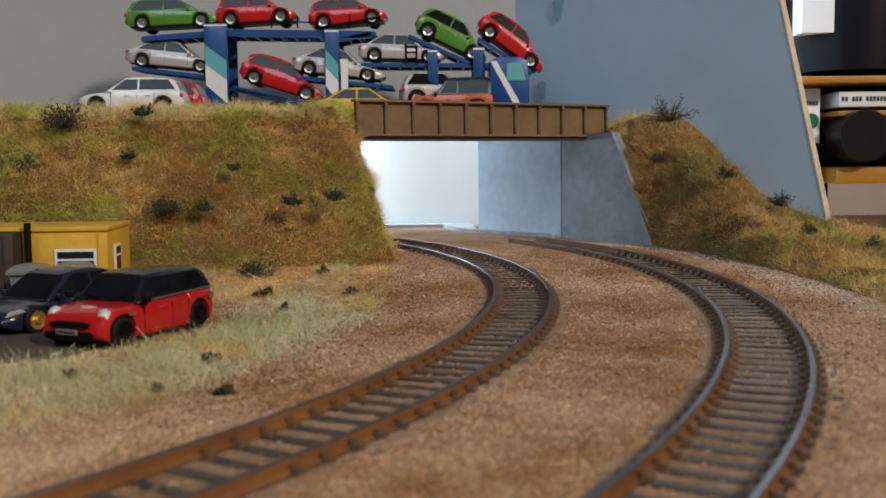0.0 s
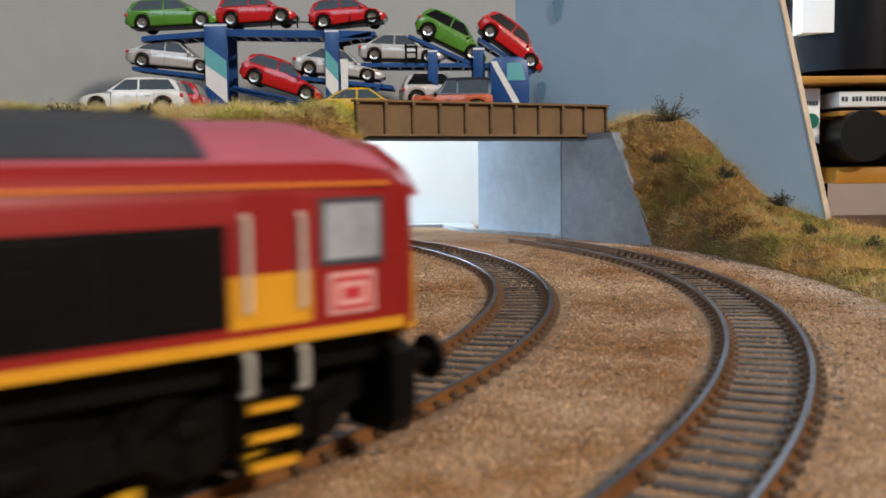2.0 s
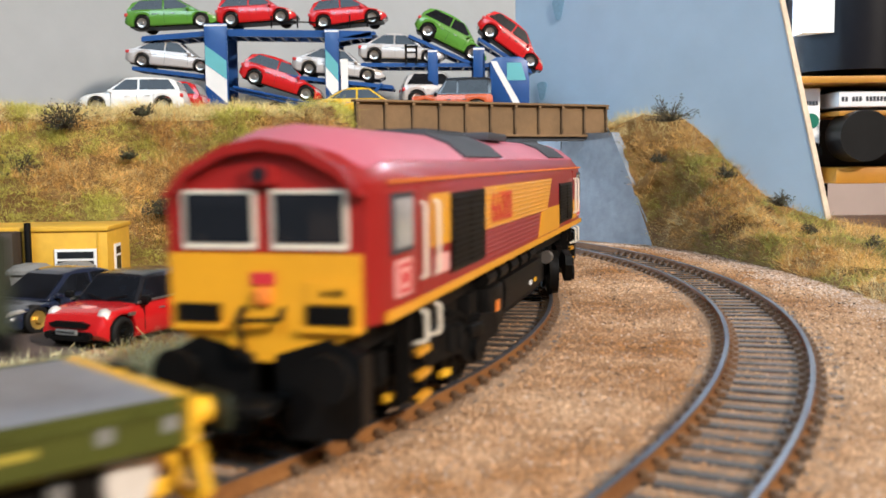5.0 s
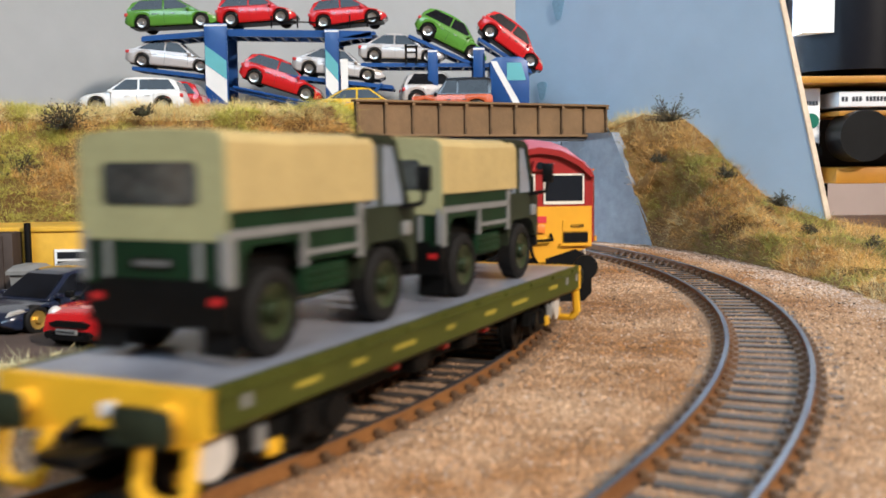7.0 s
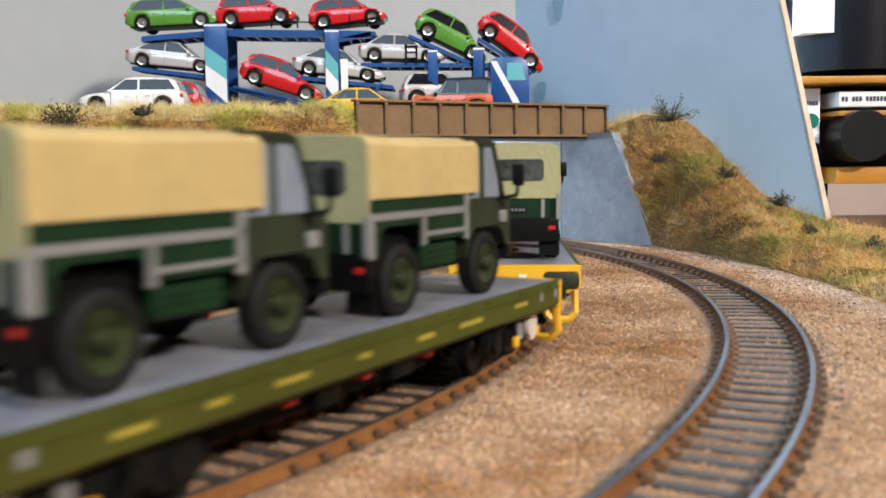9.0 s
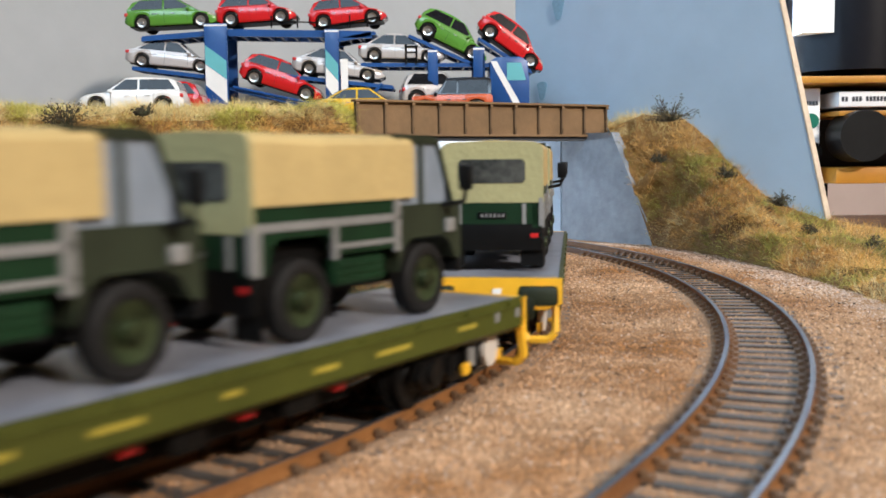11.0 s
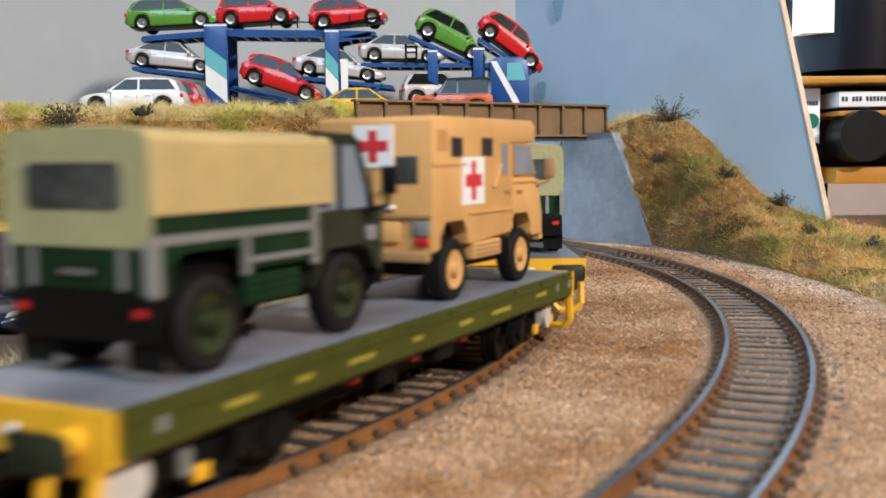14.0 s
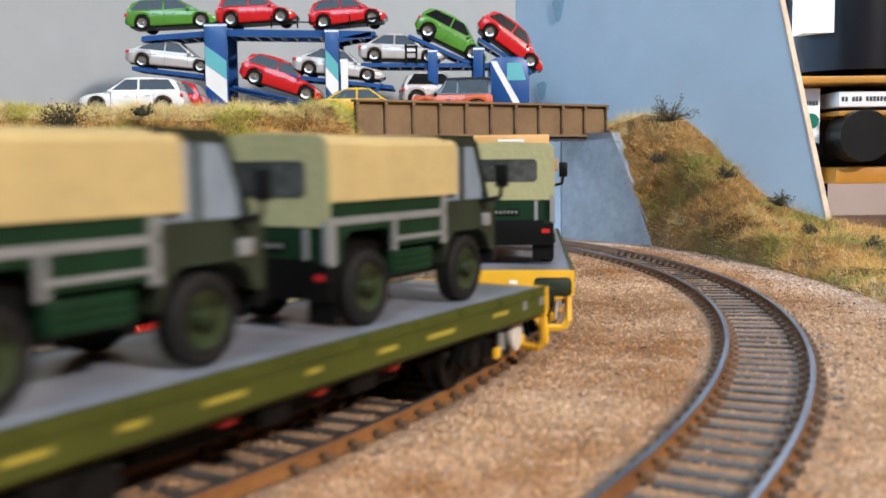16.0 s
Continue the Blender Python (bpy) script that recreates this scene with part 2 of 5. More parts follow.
# ---- setting ----
def fbm(x, y, s, amp):
    return amp * (noise.noise((x / s, y / s, 0.3)) + 0.5 * noise.noise((2.1 * x / s, 2.1 * y / s, 7.1)))


def ground_height(x, y):
    """The ballast: shoulders along the tracks, lower on the outside of the second one."""
    z = fbm(x, y, 9, 0.35) + fbm(x, y, 60, 0.6)
    d = min(abs(math.hypot(x - C1.x, y - C1.y) - R1), abs(math.hypot(x - C2.x, y - C2.y) - R2))
    k = min(1.0, max(0.0, (46 - d) / 28))
    k = k * k * (3 - 2 * k)
    near = min(1.0, max(0.0, (d - 12.0) / 3.5))
    outer = math.hypot(x - C2.x, y - C2.y) > R2
    return (0.15 + z) * (1 - k) + (0.9 + (0.6 if outer else 1.1) * near + 0.4 * z) * k


def build_ground():
    xs = [-1200, -800, -560] + list(range(-460, -130, 8)) + list(range(-130, 180, 3)) + list(range(184, 262, 8)) + [280]
    ys = [-500, -250, -60, 20] + list(range(80, 560, 3)) + list(range(564, 680, 8)) + [720, 800, 900]
    vs, fs = [], []
    for y in ys:
        for x in xs:
            z = ground_height(x, y)
            vs.append((x, y, z))
    n = len(xs)
    for j in range(len(ys) - 1):
        for i in range(n - 1):
            a = j * n + i
            fs.append((a, a + 1, a + n + 1, a + n))
    ob = raw("ground", vs, fs, BALLAST, smooth=True)
    tagged(ob, "baseboard covered in fine brown model railway ballast", "ground", kind="structure")
    bm = B()
    box(bm, -1200, 1000, -500, 900, -22, -6)
    tagged(part("baseboard", bm, WOOD), "dark wooden baseboard under the railway", "board", kind="structure")


def build_track(name, C, R, a0, a1, label, pieces):
    """Rails, sleepers and chairs of a curved track; a0, a1 in degrees, pieces: the stretch with loose sleepers."""
    t = thing(name, label, "track", "railway tracks", kind="structure")
    n = max(24, int((a1 - a0) * 1.2))
    angs = [radians(a0 + (a1 - a0) * i / n) for i in range(n + 1)]
    # section of a rail: foot, web and head
    sect = [(-1.15, 2.0), (1.15, 2.0), (1.15, 2.35), (0.35, 2.6), (0.35, 3.7), (0.62, 3.85), (0.62, 4.36), (-0.62, 4.36), (-0.62, 3.85),
            (-0.35, 3.7), (-0.35, 2.6), (-1.15, 2.35)]
    for off in (-8.85, 8.85):
        bm = B()
        loft(bm, [[(*on_track(C, R, a, off + u), z) for u, z in sect] for a in angs])
        rail = part("rail", bm, RAIL_SIDE, t)
        bm = B()
        top = [(-0.58, 4.362), (0.58, 4.362), (0.50, 4.5), (-0.50, 4.5)]
        loft(bm, [[(*on_track(C, R, a, off + u), z) for u, z in top] for a in angs])
        part("running_surface", bm, RAIL_TOP, rail, "worn grey steel running surface")
    pitch = 6.95
    b = B()
    box(b, -14.5, 14.5, -1.3, 1.3, -0.6, 2.0)
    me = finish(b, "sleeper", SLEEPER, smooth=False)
    me.materials.append(SLEEPER_SHADE)
    # upright faces take the colour with the shade in it
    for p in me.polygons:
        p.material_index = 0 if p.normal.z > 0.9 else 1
    bm = B()
    na = len(angs)
    us = [-15.6, -13, -11, -9.6, -5, 0, 5, 9.6, 11, 13, 15.6]
    rings = []
    for i in range(4 * na - 3):
        a = angs[0] + (angs[-1] - angs[0]) * i / (4 * na - 4)
        pts = [on_track(C, R, a, u) for u in us]
        rings.append([bm.verts.new((x, y, (1.68 if abs(u) < 10 else 1.75 if R > 400 and u > 0 else 2.12) + fbm(x, y, 5, 0.22) - (0.3 if abs(u) > 14 else 0))) for (x, y), u in zip(pts, us)])
    for p, q in zip(rings, rings[1:]):
        for i in range(len(us) - 1):
            bm.faces.new((p[i], p[i + 1], q[i + 1], q[i]))
    part("trackbed", bm, TRACKBED, t, "grimy ballast packed between the sleepers")
    b = B()
    for off in (-8.85, 8.85):
        for s in (-1, 1):
            box(b, off + s * 1.9 - 0.75, off + s * 1.9 + 0.75, -1.0, 1.0, 1.95, 3.0)
            box(b, off + s * 1.1 - 0.5, off + s * 1.1 + 0.5, -0.6, 0.6, 2.9, 3.5)
    cme = finish(b, "chairs", CHAIR, smooth=False)
    rnd = random.Random(5)
    a = radians(a0)
    rest_v, rest_f = [], []
    while a < radians(a1):
        x, y = on_track(C, R, a)
        m = mm(x, y, rnd.uniform(-0.12, 0.1), 0, 0, math.degrees(a) + rnd.uniform(-0.8, 0.8))
        if pieces[0] < math.degrees(a) < pieces[1]:
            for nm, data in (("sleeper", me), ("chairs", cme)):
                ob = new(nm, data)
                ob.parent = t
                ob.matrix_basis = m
        else:
            base = len(rest_v)
            for v in me.vertices:
                p = m @ v.co
                rest_v.append(tuple(1000 * c for c in p))
            rest_f += [tuple(base + i for i in p.vertices) for p in me.polygons]
        a += pitch / R
    if rest_v:
        tagged(raw("far_sleepers", rest_v, rest_f, SLEEPER, t), kind="stuff")


def spline(pts, n):
    """Points along a bent line, evenly by count, smoothed."""
    P = [Vector(p) for p in pts]
    P = [P[0] * 2 - P[1]] + P + [P[-1] * 2 - P[-2]]
    out = []
    for i in range(1, len(P) - 2):
        for k in range(n):
            t = k / n
            a, b, c, d = P[i - 1], P[i], P[i + 1], P[i + 2]
            out.append(0.5 * ((2 * b) + (c - a) * t + (2 * a - 5 * b + 4 * c - d) * t * t + (3 * b - a - 3 * c + d) * t ** 3))
    return out + [P[-2]]


def bank(name, foot, crest, back, label, bulge=5.0, n=10, rows=26):
    """A rough slope between a foot line and a crest line, then a flat top to the back line. Returns the object and its surface points."""
    F, Cr, Bk = spline(foot, n), spline(crest, n), spline(back, n)
    vs, fs = [], []
    m = len(F)
    def point(i, v):
        f, c, k = F[i], Cr[i], Bk[i]
        if v <= 1:
            p = f.lerp(c, v)
            h = math.sin(math.pi * min(1, v)) * bulge
            q = p + Vector((0, -h * 0.6, h * 0.5)) if c.z > f.z else p
            j = 6.5
        else:
            q = c.lerp(k, v - 1)
            j = 1.0
        d = noise.noise_vector((q.x / 24, q.y / 24, q.z / 24)) * j + noise.noise_vector((q.x / 6, q.y / 6, q.z / 6)) * j * 0.5
        edge = min(1, v * 5) * min(1.0, i / 7.0 if name.endswith("east") else (m - 1 - i) / 7.0)
        return q + d * edge
    V = [i / rows for i in range(rows + 1)] + [1.12, 1.3, 1.6, 2.0]
    for v in V:
        for i in range(m):
            vs.append(point(i, v))
    for r in range(len(V) - 1):
        for i in range(m - 1):
            a = r * m + i
            fs.append((a, a + 1, a + m + 1, a + m))
    ob = raw(name, vs, fs, EARTH, smooth=True)
    tagged(ob, label, "bank", kind="structure")
    return vs, fs


def board(name, a, b, z0, z1, thick, material, label, top=None):
    """An upright board from a to b in plan; thick lies behind, away from the camera. top: heights of the two ends."""
    a, b = Vector((*a, 0)), Vector((*b, 0))
    nrm = Vector((-(b - a).y, (b - a).x, 0)).normalized()
    if nrm.y < 0:
        nrm = -nrm
    za, zb = top or (z1, z1)
    bm = B()
    ring = lambda o: [(a + o) + Vector((0, 0, z0)), (b + o) + Vector((0, 0, z0)), (b + o) + Vector((0, 0, zb)), (a + o) + Vector((0, 0, za))]
    loft(bm, [ring(Vector()), ring(nrm * thick)])
    ob = part(name, bm, material)
    return tagged(ob, label, "board", kind="structure")


build_ground()
build_track("train_track", C1, R1, -75, 92, "curved railway track with rusty rail sides and brown sleepers", (-32, 24))
build_track("second_track", C2, R2, -48, 27, "empty curved railway track with rusty rails", (-30, 16))
LB = bank("embankment_west",
          [(-420, 395, 0), (-300, 400, 0), (-205, 405, 0), (-120, 428, 0), (-62, 442, 0), (-24, 452, 0), (-27, 480, 0), (-30, 503, 0)],
          [(-420, 465, 72.6), (-300, 468, 72.6), (-205, 470, 72.6), (-120, 476, 72.6), (-78, 482, 72.6), (-56, 490, 72), (-48, 497, 71.2), (-45, 503, 70)],
          [(-420, 662, 72), (-300, 660, 72), (-205, 658, 72), (-150, 656, 72), (-120, 655, 72), (-100, 654, 72), (-70, 600, 72), (-60, 520, 72)],
          "steep embankment covered in straw and green static grass")
RB = bank("embankment_east",
          [(113, 528, -1), (120, 505, -0.5), (129, 475, 0), (136, 440, 0), (140, 400, 0), (141, 360, 0), (140, 300, 0), (138, 230, 0), (136, 150, 0)],
          [(95, 557, 61), (104, 566, 68), (124, 560, 70), (140, 545, 55), (152, 532, 40), (172, 512, 20), (190, 470, 9), (190, 380, 5), (185, 200, 3)],
          [(99, 600, 68), (113, 587, 71), (134, 567, 71), (148, 553, 57), (160, 541, 41), (184, 517, 20), (232, 470, 8), (245, 380, 4), (240, 200, 3)],
          "grassy embankment falling away along the blue board", bulge=2.0)

# boards behind the railway
board("backscene_west", (-600, 668), (50, 655), 66, 420, 6, BOARD_L, "cream painted backscene board behind the road")
def slanting_board():
    """The blue side board: its free edge is cut on a slant."""
    u = Vector((165, -171, 0)).normalized()
    o = Vector((48, 656, 0))
    n = Vector((0.72, 0.69, 0)) * 5
    L = 211.0
    face = [o + Vector((0, 0, -3)), o + u * (L + 3) + Vector((0, 0, -3)), o + u * (L + 1.5) + Vector((0, 0, 12)), o + u * (L - 97) + Vector((0, 0, 420)), o + Vector((0, 0, 420))]
    bm = B()
    loft(bm, [face, [p + n for p in face]])
    bmesh.ops.recalc_face_normals(bm, faces=bm.faces)
    ob = part("backscene_east", bm, BOARD_R)
    tagged(ob, "pale blue painted side backscene board with a slanting raw edge", "board", kind="structure")
    e = B()
    edge = [o + u * (L + 3.2) + Vector((0, 0, -3)), o + u * (L + 1.7) + Vector((0, 0, 12)), o + u * (L - 96.8) + Vector((0, 0, 420))]
    loft(e, [[p - n * 0.04, p - n * 0.04 + u * 0.8, p + n * 1.04 + u * 0.8, p + n * 1.04] for p in edge])
    part("raw_edge", e, BOARD_EDGE, ob, "raw cream cut edge of the board")


slanting_board()


# ---- bridge ----
def build_bridge():
    a, c = Vector((-43, 499, 0)), Vector((96, 579, 0))
    L = (c - a).length
    ang = math.degrees(math.atan2((c - a).y, (c - a).x))
    t = thing("girder_bridge", "brown plate girder bridge carrying the road over both tracks", "bridge", m=mm(a.x, a.y, 0, 0, 0, ang))
    b = B()
    box(b, 0, L, 1.0, 2.2, 61, 77.2)
    web = part("web_plate", b, GIRDER, t, "weathered brown web plate")
    b = B()
    box(b, -0.6, L + 0.6, -1.6, 4.2, 77.2, 78.4, 0.2)
    part("top_flange", b, GIRDER, t)
    b = B()
    box(b, -0.4, L + 0.4, -1.4, 3.6, 59.9, 61.2, 0.2)
    part("bottom_flange", b, GIRDER, t)
    b = B()
    box(b, -1.5, L + 3, 0.6, 6, 57.6, 59.9)
    part("bearing_beam", b, GREYROOF, t, "dark grey beam under the girder")
    n = 10
    for k in range(n + 1):
        x = 0.6 + (L - 1.2) * k / n
        b = B()
        box(b, x - 0.45, x + 0.45, -0.6, 1.1, 61.2, 77.2)
        prism(b, [(x - 0.45, 61.2), (x + 0.45, 61.2), (x + 0.45, 64.5)], -1.2, -0.5, "y")
        r = part("stiffener", b, GIRDER_D, t)
        b = B()
        box(b, x - 0.9, x + 0.9, -1.75, -1.3, 75.6, 77.0, 0.15)
        part("bolt_plate", b, GIRDER, r)
    # road deck behind the girder
    bm = B()
    prism(bm, [(-100, 653), (-43, 501), (97, 581), (96, 598), (47, 652)], 66, 71.5, "z")
    tagged(part("road", bm, ROAD), "grey road deck behind the girder", "road", kind="structure")


def build_abutments():
    bm = B()
    o, d = Vector((71, 589, 0)), Vector((42, -61, 0))
    n = Vector((5, 3.4, 0))
    face = [o + Vector((0, 0, -3)), o + d + Vector((0, 0, -3)), o + d + Vector((0, 0, 5)), o + d * 0.56 + Vector((0, 0, 62)), o + Vector((0, 0, 62))]
    loft(bm, [face, [p + n for p in face]])
    tagged(part("abutment_east", bm, CONCRETE), "grey blue painted card abutment under the bridge", "abutment", kind="structure")
    bm = B()
    o, d = Vector((70.4, 589.6, 0)), Vector((-47, 55, 0))
    face = [o + Vector((0, 0, -3)), o + d + Vector((0, 0, -3)), o + d + Vector((0, 0, 64)), o + Vector((0, 0, 64))]
    loft(bm, [face, [p + n for p in face]])
    tagged(part("wall_under_bridge", bm, STAINBLUE), "stained pale blue wall under the bridge", "wall", kind="structure")
    bm = B()
    ring = []
    for k in range(13):
        a = radians(29.5 + k * 4.2)
        x, y = on_track(C1, R1, a, -27)
        x2, y2 = on_track(C1, R1, a, -31)
        ring.append([(x, y, -3), (x2, y2, -3), (x2, y2, 64), (x, y, 64)])
    loft(bm, ring)
    tagged(part("abutment_west", bm, CONCRETE), "grey card retaining wall beside the track", "abutment", kind="structure")
    # low kerb strip along the foot of the blue board
    bm = B()
    prism(bm, [(-60, 714), (20, 714), (22, 649), (68, 591), (65, 588.5), (14, 642), (0, 696), (-64, 696)], 0, 2.6, "z")
    tagged(part("kerb_strip", bm, KERBBLUE), "pale dusty strip along the foot of the boards", "kerb", kind="structure")


STAINBLUE = mat("stained_blue_card", (0.55, 0.67, 0.80), 0.8, 0, size=22, bump=0.2, bsize=300, colour2=(0.36, 0.46, 0.56))
KERBBLUE = mat("dusty_strip", (0.45, 0.48, 0.50), 0.9, 0, size=30, vary=0.25, bump=0.4, bsize=500)
build_bridge()
build_abutments()


# ---- the room round the railway ----
def build_room():
    def slab(name, x0, x1, y0, y1, z0, z1, m, label):
        bm = B()
        box(bm, x0, x1, y0, y1, z0, z1)
        tagged(part(name, bm, m), label, name.split("_")[0], kind="structure")
    slab("floor", -2600, 2600, -2600, 2100, -1050, -1000, CARPET, "brown carpeted room floor")
    slab("ceiling", -2600, 2600, -2600, 2100, 1500, 1550, CEILPAINT, "white room ceiling")
    slab("wall_north", -2600, 2600, 2100, 2160, -1000, 1500, PINKWALL, "plain pinkish plaster wall")
    slab("wall_south", -2600, 2600, -2660, -2600, -1000, 1500, ROOMWALL, "plain plaster wall behind the railway")
    slab("wall_west", -2660, -2600, -2600, 2100, -1000, 1500, ROOMWALL, "plain plaster side wall")
    slab("wall_east", 2600, 2660, -2600, 2100, -1000, 1500, ROOMWALL, "plain plaster side wall")
    slab("panel_behind_bridge", -300, 120, 715, 723, -3, 300, WHITE, "bright white panel beyond the bridge opening")


build_room()


# ---- train ----
def wheelset(parent, x, r, disc=None):
    """An axle with two flanged wheels as one turned piece, rolling about y."""
    prof = [(-10.2, 0.3), (-10.2, r * 0.45), (-9.9, r * 0.5), (-9.9, r * 0.8), (-10.1, r * 0.84), (-10.1, r), (-7.9, r), (-7.9, r + 0.9), (-7.1, r + 0.9), (-7.1, 1.0)]
    prof = prof + [(-y, q) for y, q in prof[::-1]]
    w = B()
    loft(w, [[(q * math.cos(2 * math.pi * k / 22), y, q * math.sin(2 * math.pi * k / 22)) for k in range(22)] for y, q in prof])
    ob = part("wheelset", w, FRAME_D, parent)
    me = ob.data
    me.materials.append(disc or FRAME_D)
    for p in me.polygons:
        if abs(p.center.y) > 0.0098 and math.hypot(p.center.x, p.center.z) < 0.0009 * r:
            p.material_index = 1
    ob.location = (x * 0.001, 0, r * 0.001)
    return ob


def crossbar(pts, r, bm):
    for p, q in zip(pts, pts[1:]):
        rod(bm, p, q, r)


def lettering(name, text, size, material, parent, m):
    """Raised characters, centred on their foot line."""
    cu = bpy.data.curves.new(name, "FONT")
    cu.body, cu.size, cu.extrude, cu.align_x = text, size * 0.001, 0.00004, "CENTER"
    tmp = bpy.data.objects.new(name, cu)
    me = bpy.data.meshes.new_from_object(tmp)
    bpy.data.objects.remove(tmp)
    me.materials.append(material)
    ob = new(name, me)
    ob.parent = parent
    ob.matrix_basis = m
    return ob


def build_loco():
    """Origin on the rail tops at the middle, nose along +x."""
    t = thing("diesel_locomotive", "red and yellow model diesel locomotive with black underframe", "locomotive", "train")
    H = 17.0
    # body section (half, y, z): sole, side, cantrail, roof
    def sec(w, zs, top):
        half = [(w, zs), (w, 37.5), (w - 0.4, 39.5), (w - 2.6, 42.6), (w - 6.5, 45.6), (w - 11, 47.4), (0, top)]
        return half + [(-y, z) for y, z in half[-2::-1]]
    # the rear cab stands nearer the middle than the front one
    at = lambda q, v: v if q > 0 else 10.5 - v
    xs = [(at(-1, 126), 15.2, 45.4), (at(-1, 123), 16.4, 46.8), (at(-1, 114), H, 50), (at(-1, 95), H, 50), (95, H, 50), (114, H, 50), (123, 16.4, 46.8), (126, 15.2, 45.4)]
    bm = B()
    rings = []
    for x, w, top in xs:
        k = 50 - top
        rings.append([(x, y, min(z, z - k * max(0, (z - 39) / 11))) for y, z in sec(w, 19.5, 48.1)])
    loft(bm, rings)
    part("body_shell", bm, RED, t)
    # roof skin above the cantrail, the pink sheen of light from above put into its colour
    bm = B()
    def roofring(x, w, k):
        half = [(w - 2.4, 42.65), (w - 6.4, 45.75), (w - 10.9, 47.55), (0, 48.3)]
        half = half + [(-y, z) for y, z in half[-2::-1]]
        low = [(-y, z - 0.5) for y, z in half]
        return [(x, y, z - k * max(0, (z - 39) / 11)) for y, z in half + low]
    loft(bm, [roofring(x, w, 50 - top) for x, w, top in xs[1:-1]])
    part("roof", bm, ROOF_SHEEN, t, "pinkish red roof with the overhead sheen put into its colour")
    for x0, x1 in ((60, 95), (-52, -14)):
        bm = B()
        for s in (-1, 1):
            loft(bm, [[(x, s * 14.2, 42.9), (x, s * 10.4, 45.8), (x, s * 6, 47.5), (x, s * 6, 48.1), (x, s * 10.9, 46.2), (x, s * 14.6, 43.2)]
                      for x in (x0, x1)])
        box(bm, x0 + 2, x1 - 2, -6, 6, 47.2, 48.7, 0.3)
        for k in range(9):
            x = x0 + 4 + k * (x1 - x0 - 8) / 8
            box(bm, x - 0.5, x + 0.5, -5.6, 5.6, 48.7, 49.1)
        part("roof_grille", bm, GREYROOF, t, "dark grey roof grille panel")
    bm = B()
    box(bm, -4, 20, -9, 9, 47.4, 49.4, 0.5)
    box(bm, 24, 31, -4, 4, 47.6, 49.6, 0.4)
    part("exhaust_cover", bm, GREYROOF, t, "grey silencer cover on the roof")
    e = 0.12
    for s in (-1, 1):
        Y = s * (H + e)
        def slab(pts, th=0.16):
            b = B()
            prism(b, pts, s * (H - 0.3), s * (H + th), "y")
            return b
        part("waist_band", slab([(-47.2, 28.2), (-47.2, 37.0), (48.4, 37.0), (39.8, 28.5), (64.6, 28.5), (64.6, 21.3), (23.2, 21.3), (28.8, 28.2)]),
             YELLOW, t, "broad yellow flash with a zigzag front")
        part("rear_band", slab([(-89, 28.2), (-89, 37.0), (-75.6, 37.0), (-75.6, 28.2)]), YELLOW, t, "yellow panel behind the cab")
        part("works_plate", slab([(-87, 23.4), (-87, 26.6), (-77, 26.6), (-77, 23.4)], 0.22), PINKLOGO, t, "pale faded plate below the yellow panel")
        part("cab_band", slab([(96, 22), (96, 28.6), (107.8, 28.6), (107.8, 22)]), YELLOW, t)
        part("sole_stripe", slab([(-112, 19.5), (-112, 21.0), (123, 21.0), (123, 19.5)], 0.24), YELLOW, t, "yellow line along the sole")
        part("cantrail_stripe", slab([(-110, 39.3), (-110, 39.8), (121, 39.8), (121, 39.3)], 0.02), ORANGE, t, "thin orange line below the roof")
        for x0, x1, za, zb in ((64.4, 95.7, 22.5, 35.0), (-75.4, -47.2, 22.6, 36.8)):
            b = B()
            prism(b, [(x0, za), (x0, zb), (x1, zb), (x1, za)], s * (H - 0.3), s * (H + 0.34), "y")
            g = part("side_grille", b, BLACK, t, "black radiator grille")
            b = B()
            for k in range(12):
                z = za + 0.9 + k * (zb - za - 1.4) / 12
                for xa, xb in ((x0 + 0.8, (x0 + x1) / 2 - 0.7), ((x0 + x1) / 2 + 0.7, x1 - 0.8)):
                    box(b, xa, xb, min(s * (H + 0.3), s * (H + 0.62)), max(s * (H + 0.3), s * (H + 0.62)), z, z + 0.55)
            part("slats", b, FRAME_D, g)
        for q in (-1, 1):
            # cab door with its handrails, side window and panel
            X = at(q, 102)
            b = B()
            prism(b, [(X - 4, 21.8), (X - 4, 38.6), (X + 4, 38.6), (X + 4, 21.8)], s * (H - 0.2), s * (H + 0.1), "y")
            part("cab_door", b, RED, t)
            b = B()
            for xx in (X - 4, X + 4):
                crossbar([(xx, Y + s * 0.3, 24), (xx, Y + s * 1.0, 24.4), (xx, Y + s * 1.0, 35.6), (xx, Y + s * 0.3, 36)], 0.38, b)
                crossbar([(xx, Y + s * 0.2, 19), (xx, Y + s * 1.0, 18.5), (xx, Y + s * 1.0, 14), (xx, Y - s * 1, 13.6)], 0.38, b)
            part("handrail", b, CREAM_RAIL, t, "cream handrails beside the cab door")
            b = B()
            xa, xb = at(q, 109.2), at(q, 119.6)
            prism(b, [(xa, 28.9), (xa, 37.8), (xb, 37.8), (xb, 28.9)], s * (H - 0.4), s * (H + 0.14), "y")
            w = part("cab_window", b, GREYROOF, t, "grey framed cab side window")
            b = B()
            prism(b, [(xa + q * 0.8, 29.7), (xa + q * 0.8, 37.0), (xb - q * 0.8, 37.0), (xb - q * 0.8, 29.7)], s * (H - 0.4), s * (H + 0.24), "y")
            part("pane", b, WINDOWPANE, w, "pale pane with the reflection put into its colour")
            b = B()
            prism(b, [(at(q, 110.5), 22.4), (at(q, 110.5), 27.9), (at(q, 118), 27.9), (at(q, 118), 22.4)], s * (H - 0.4), s * (H + 0.2), "y")
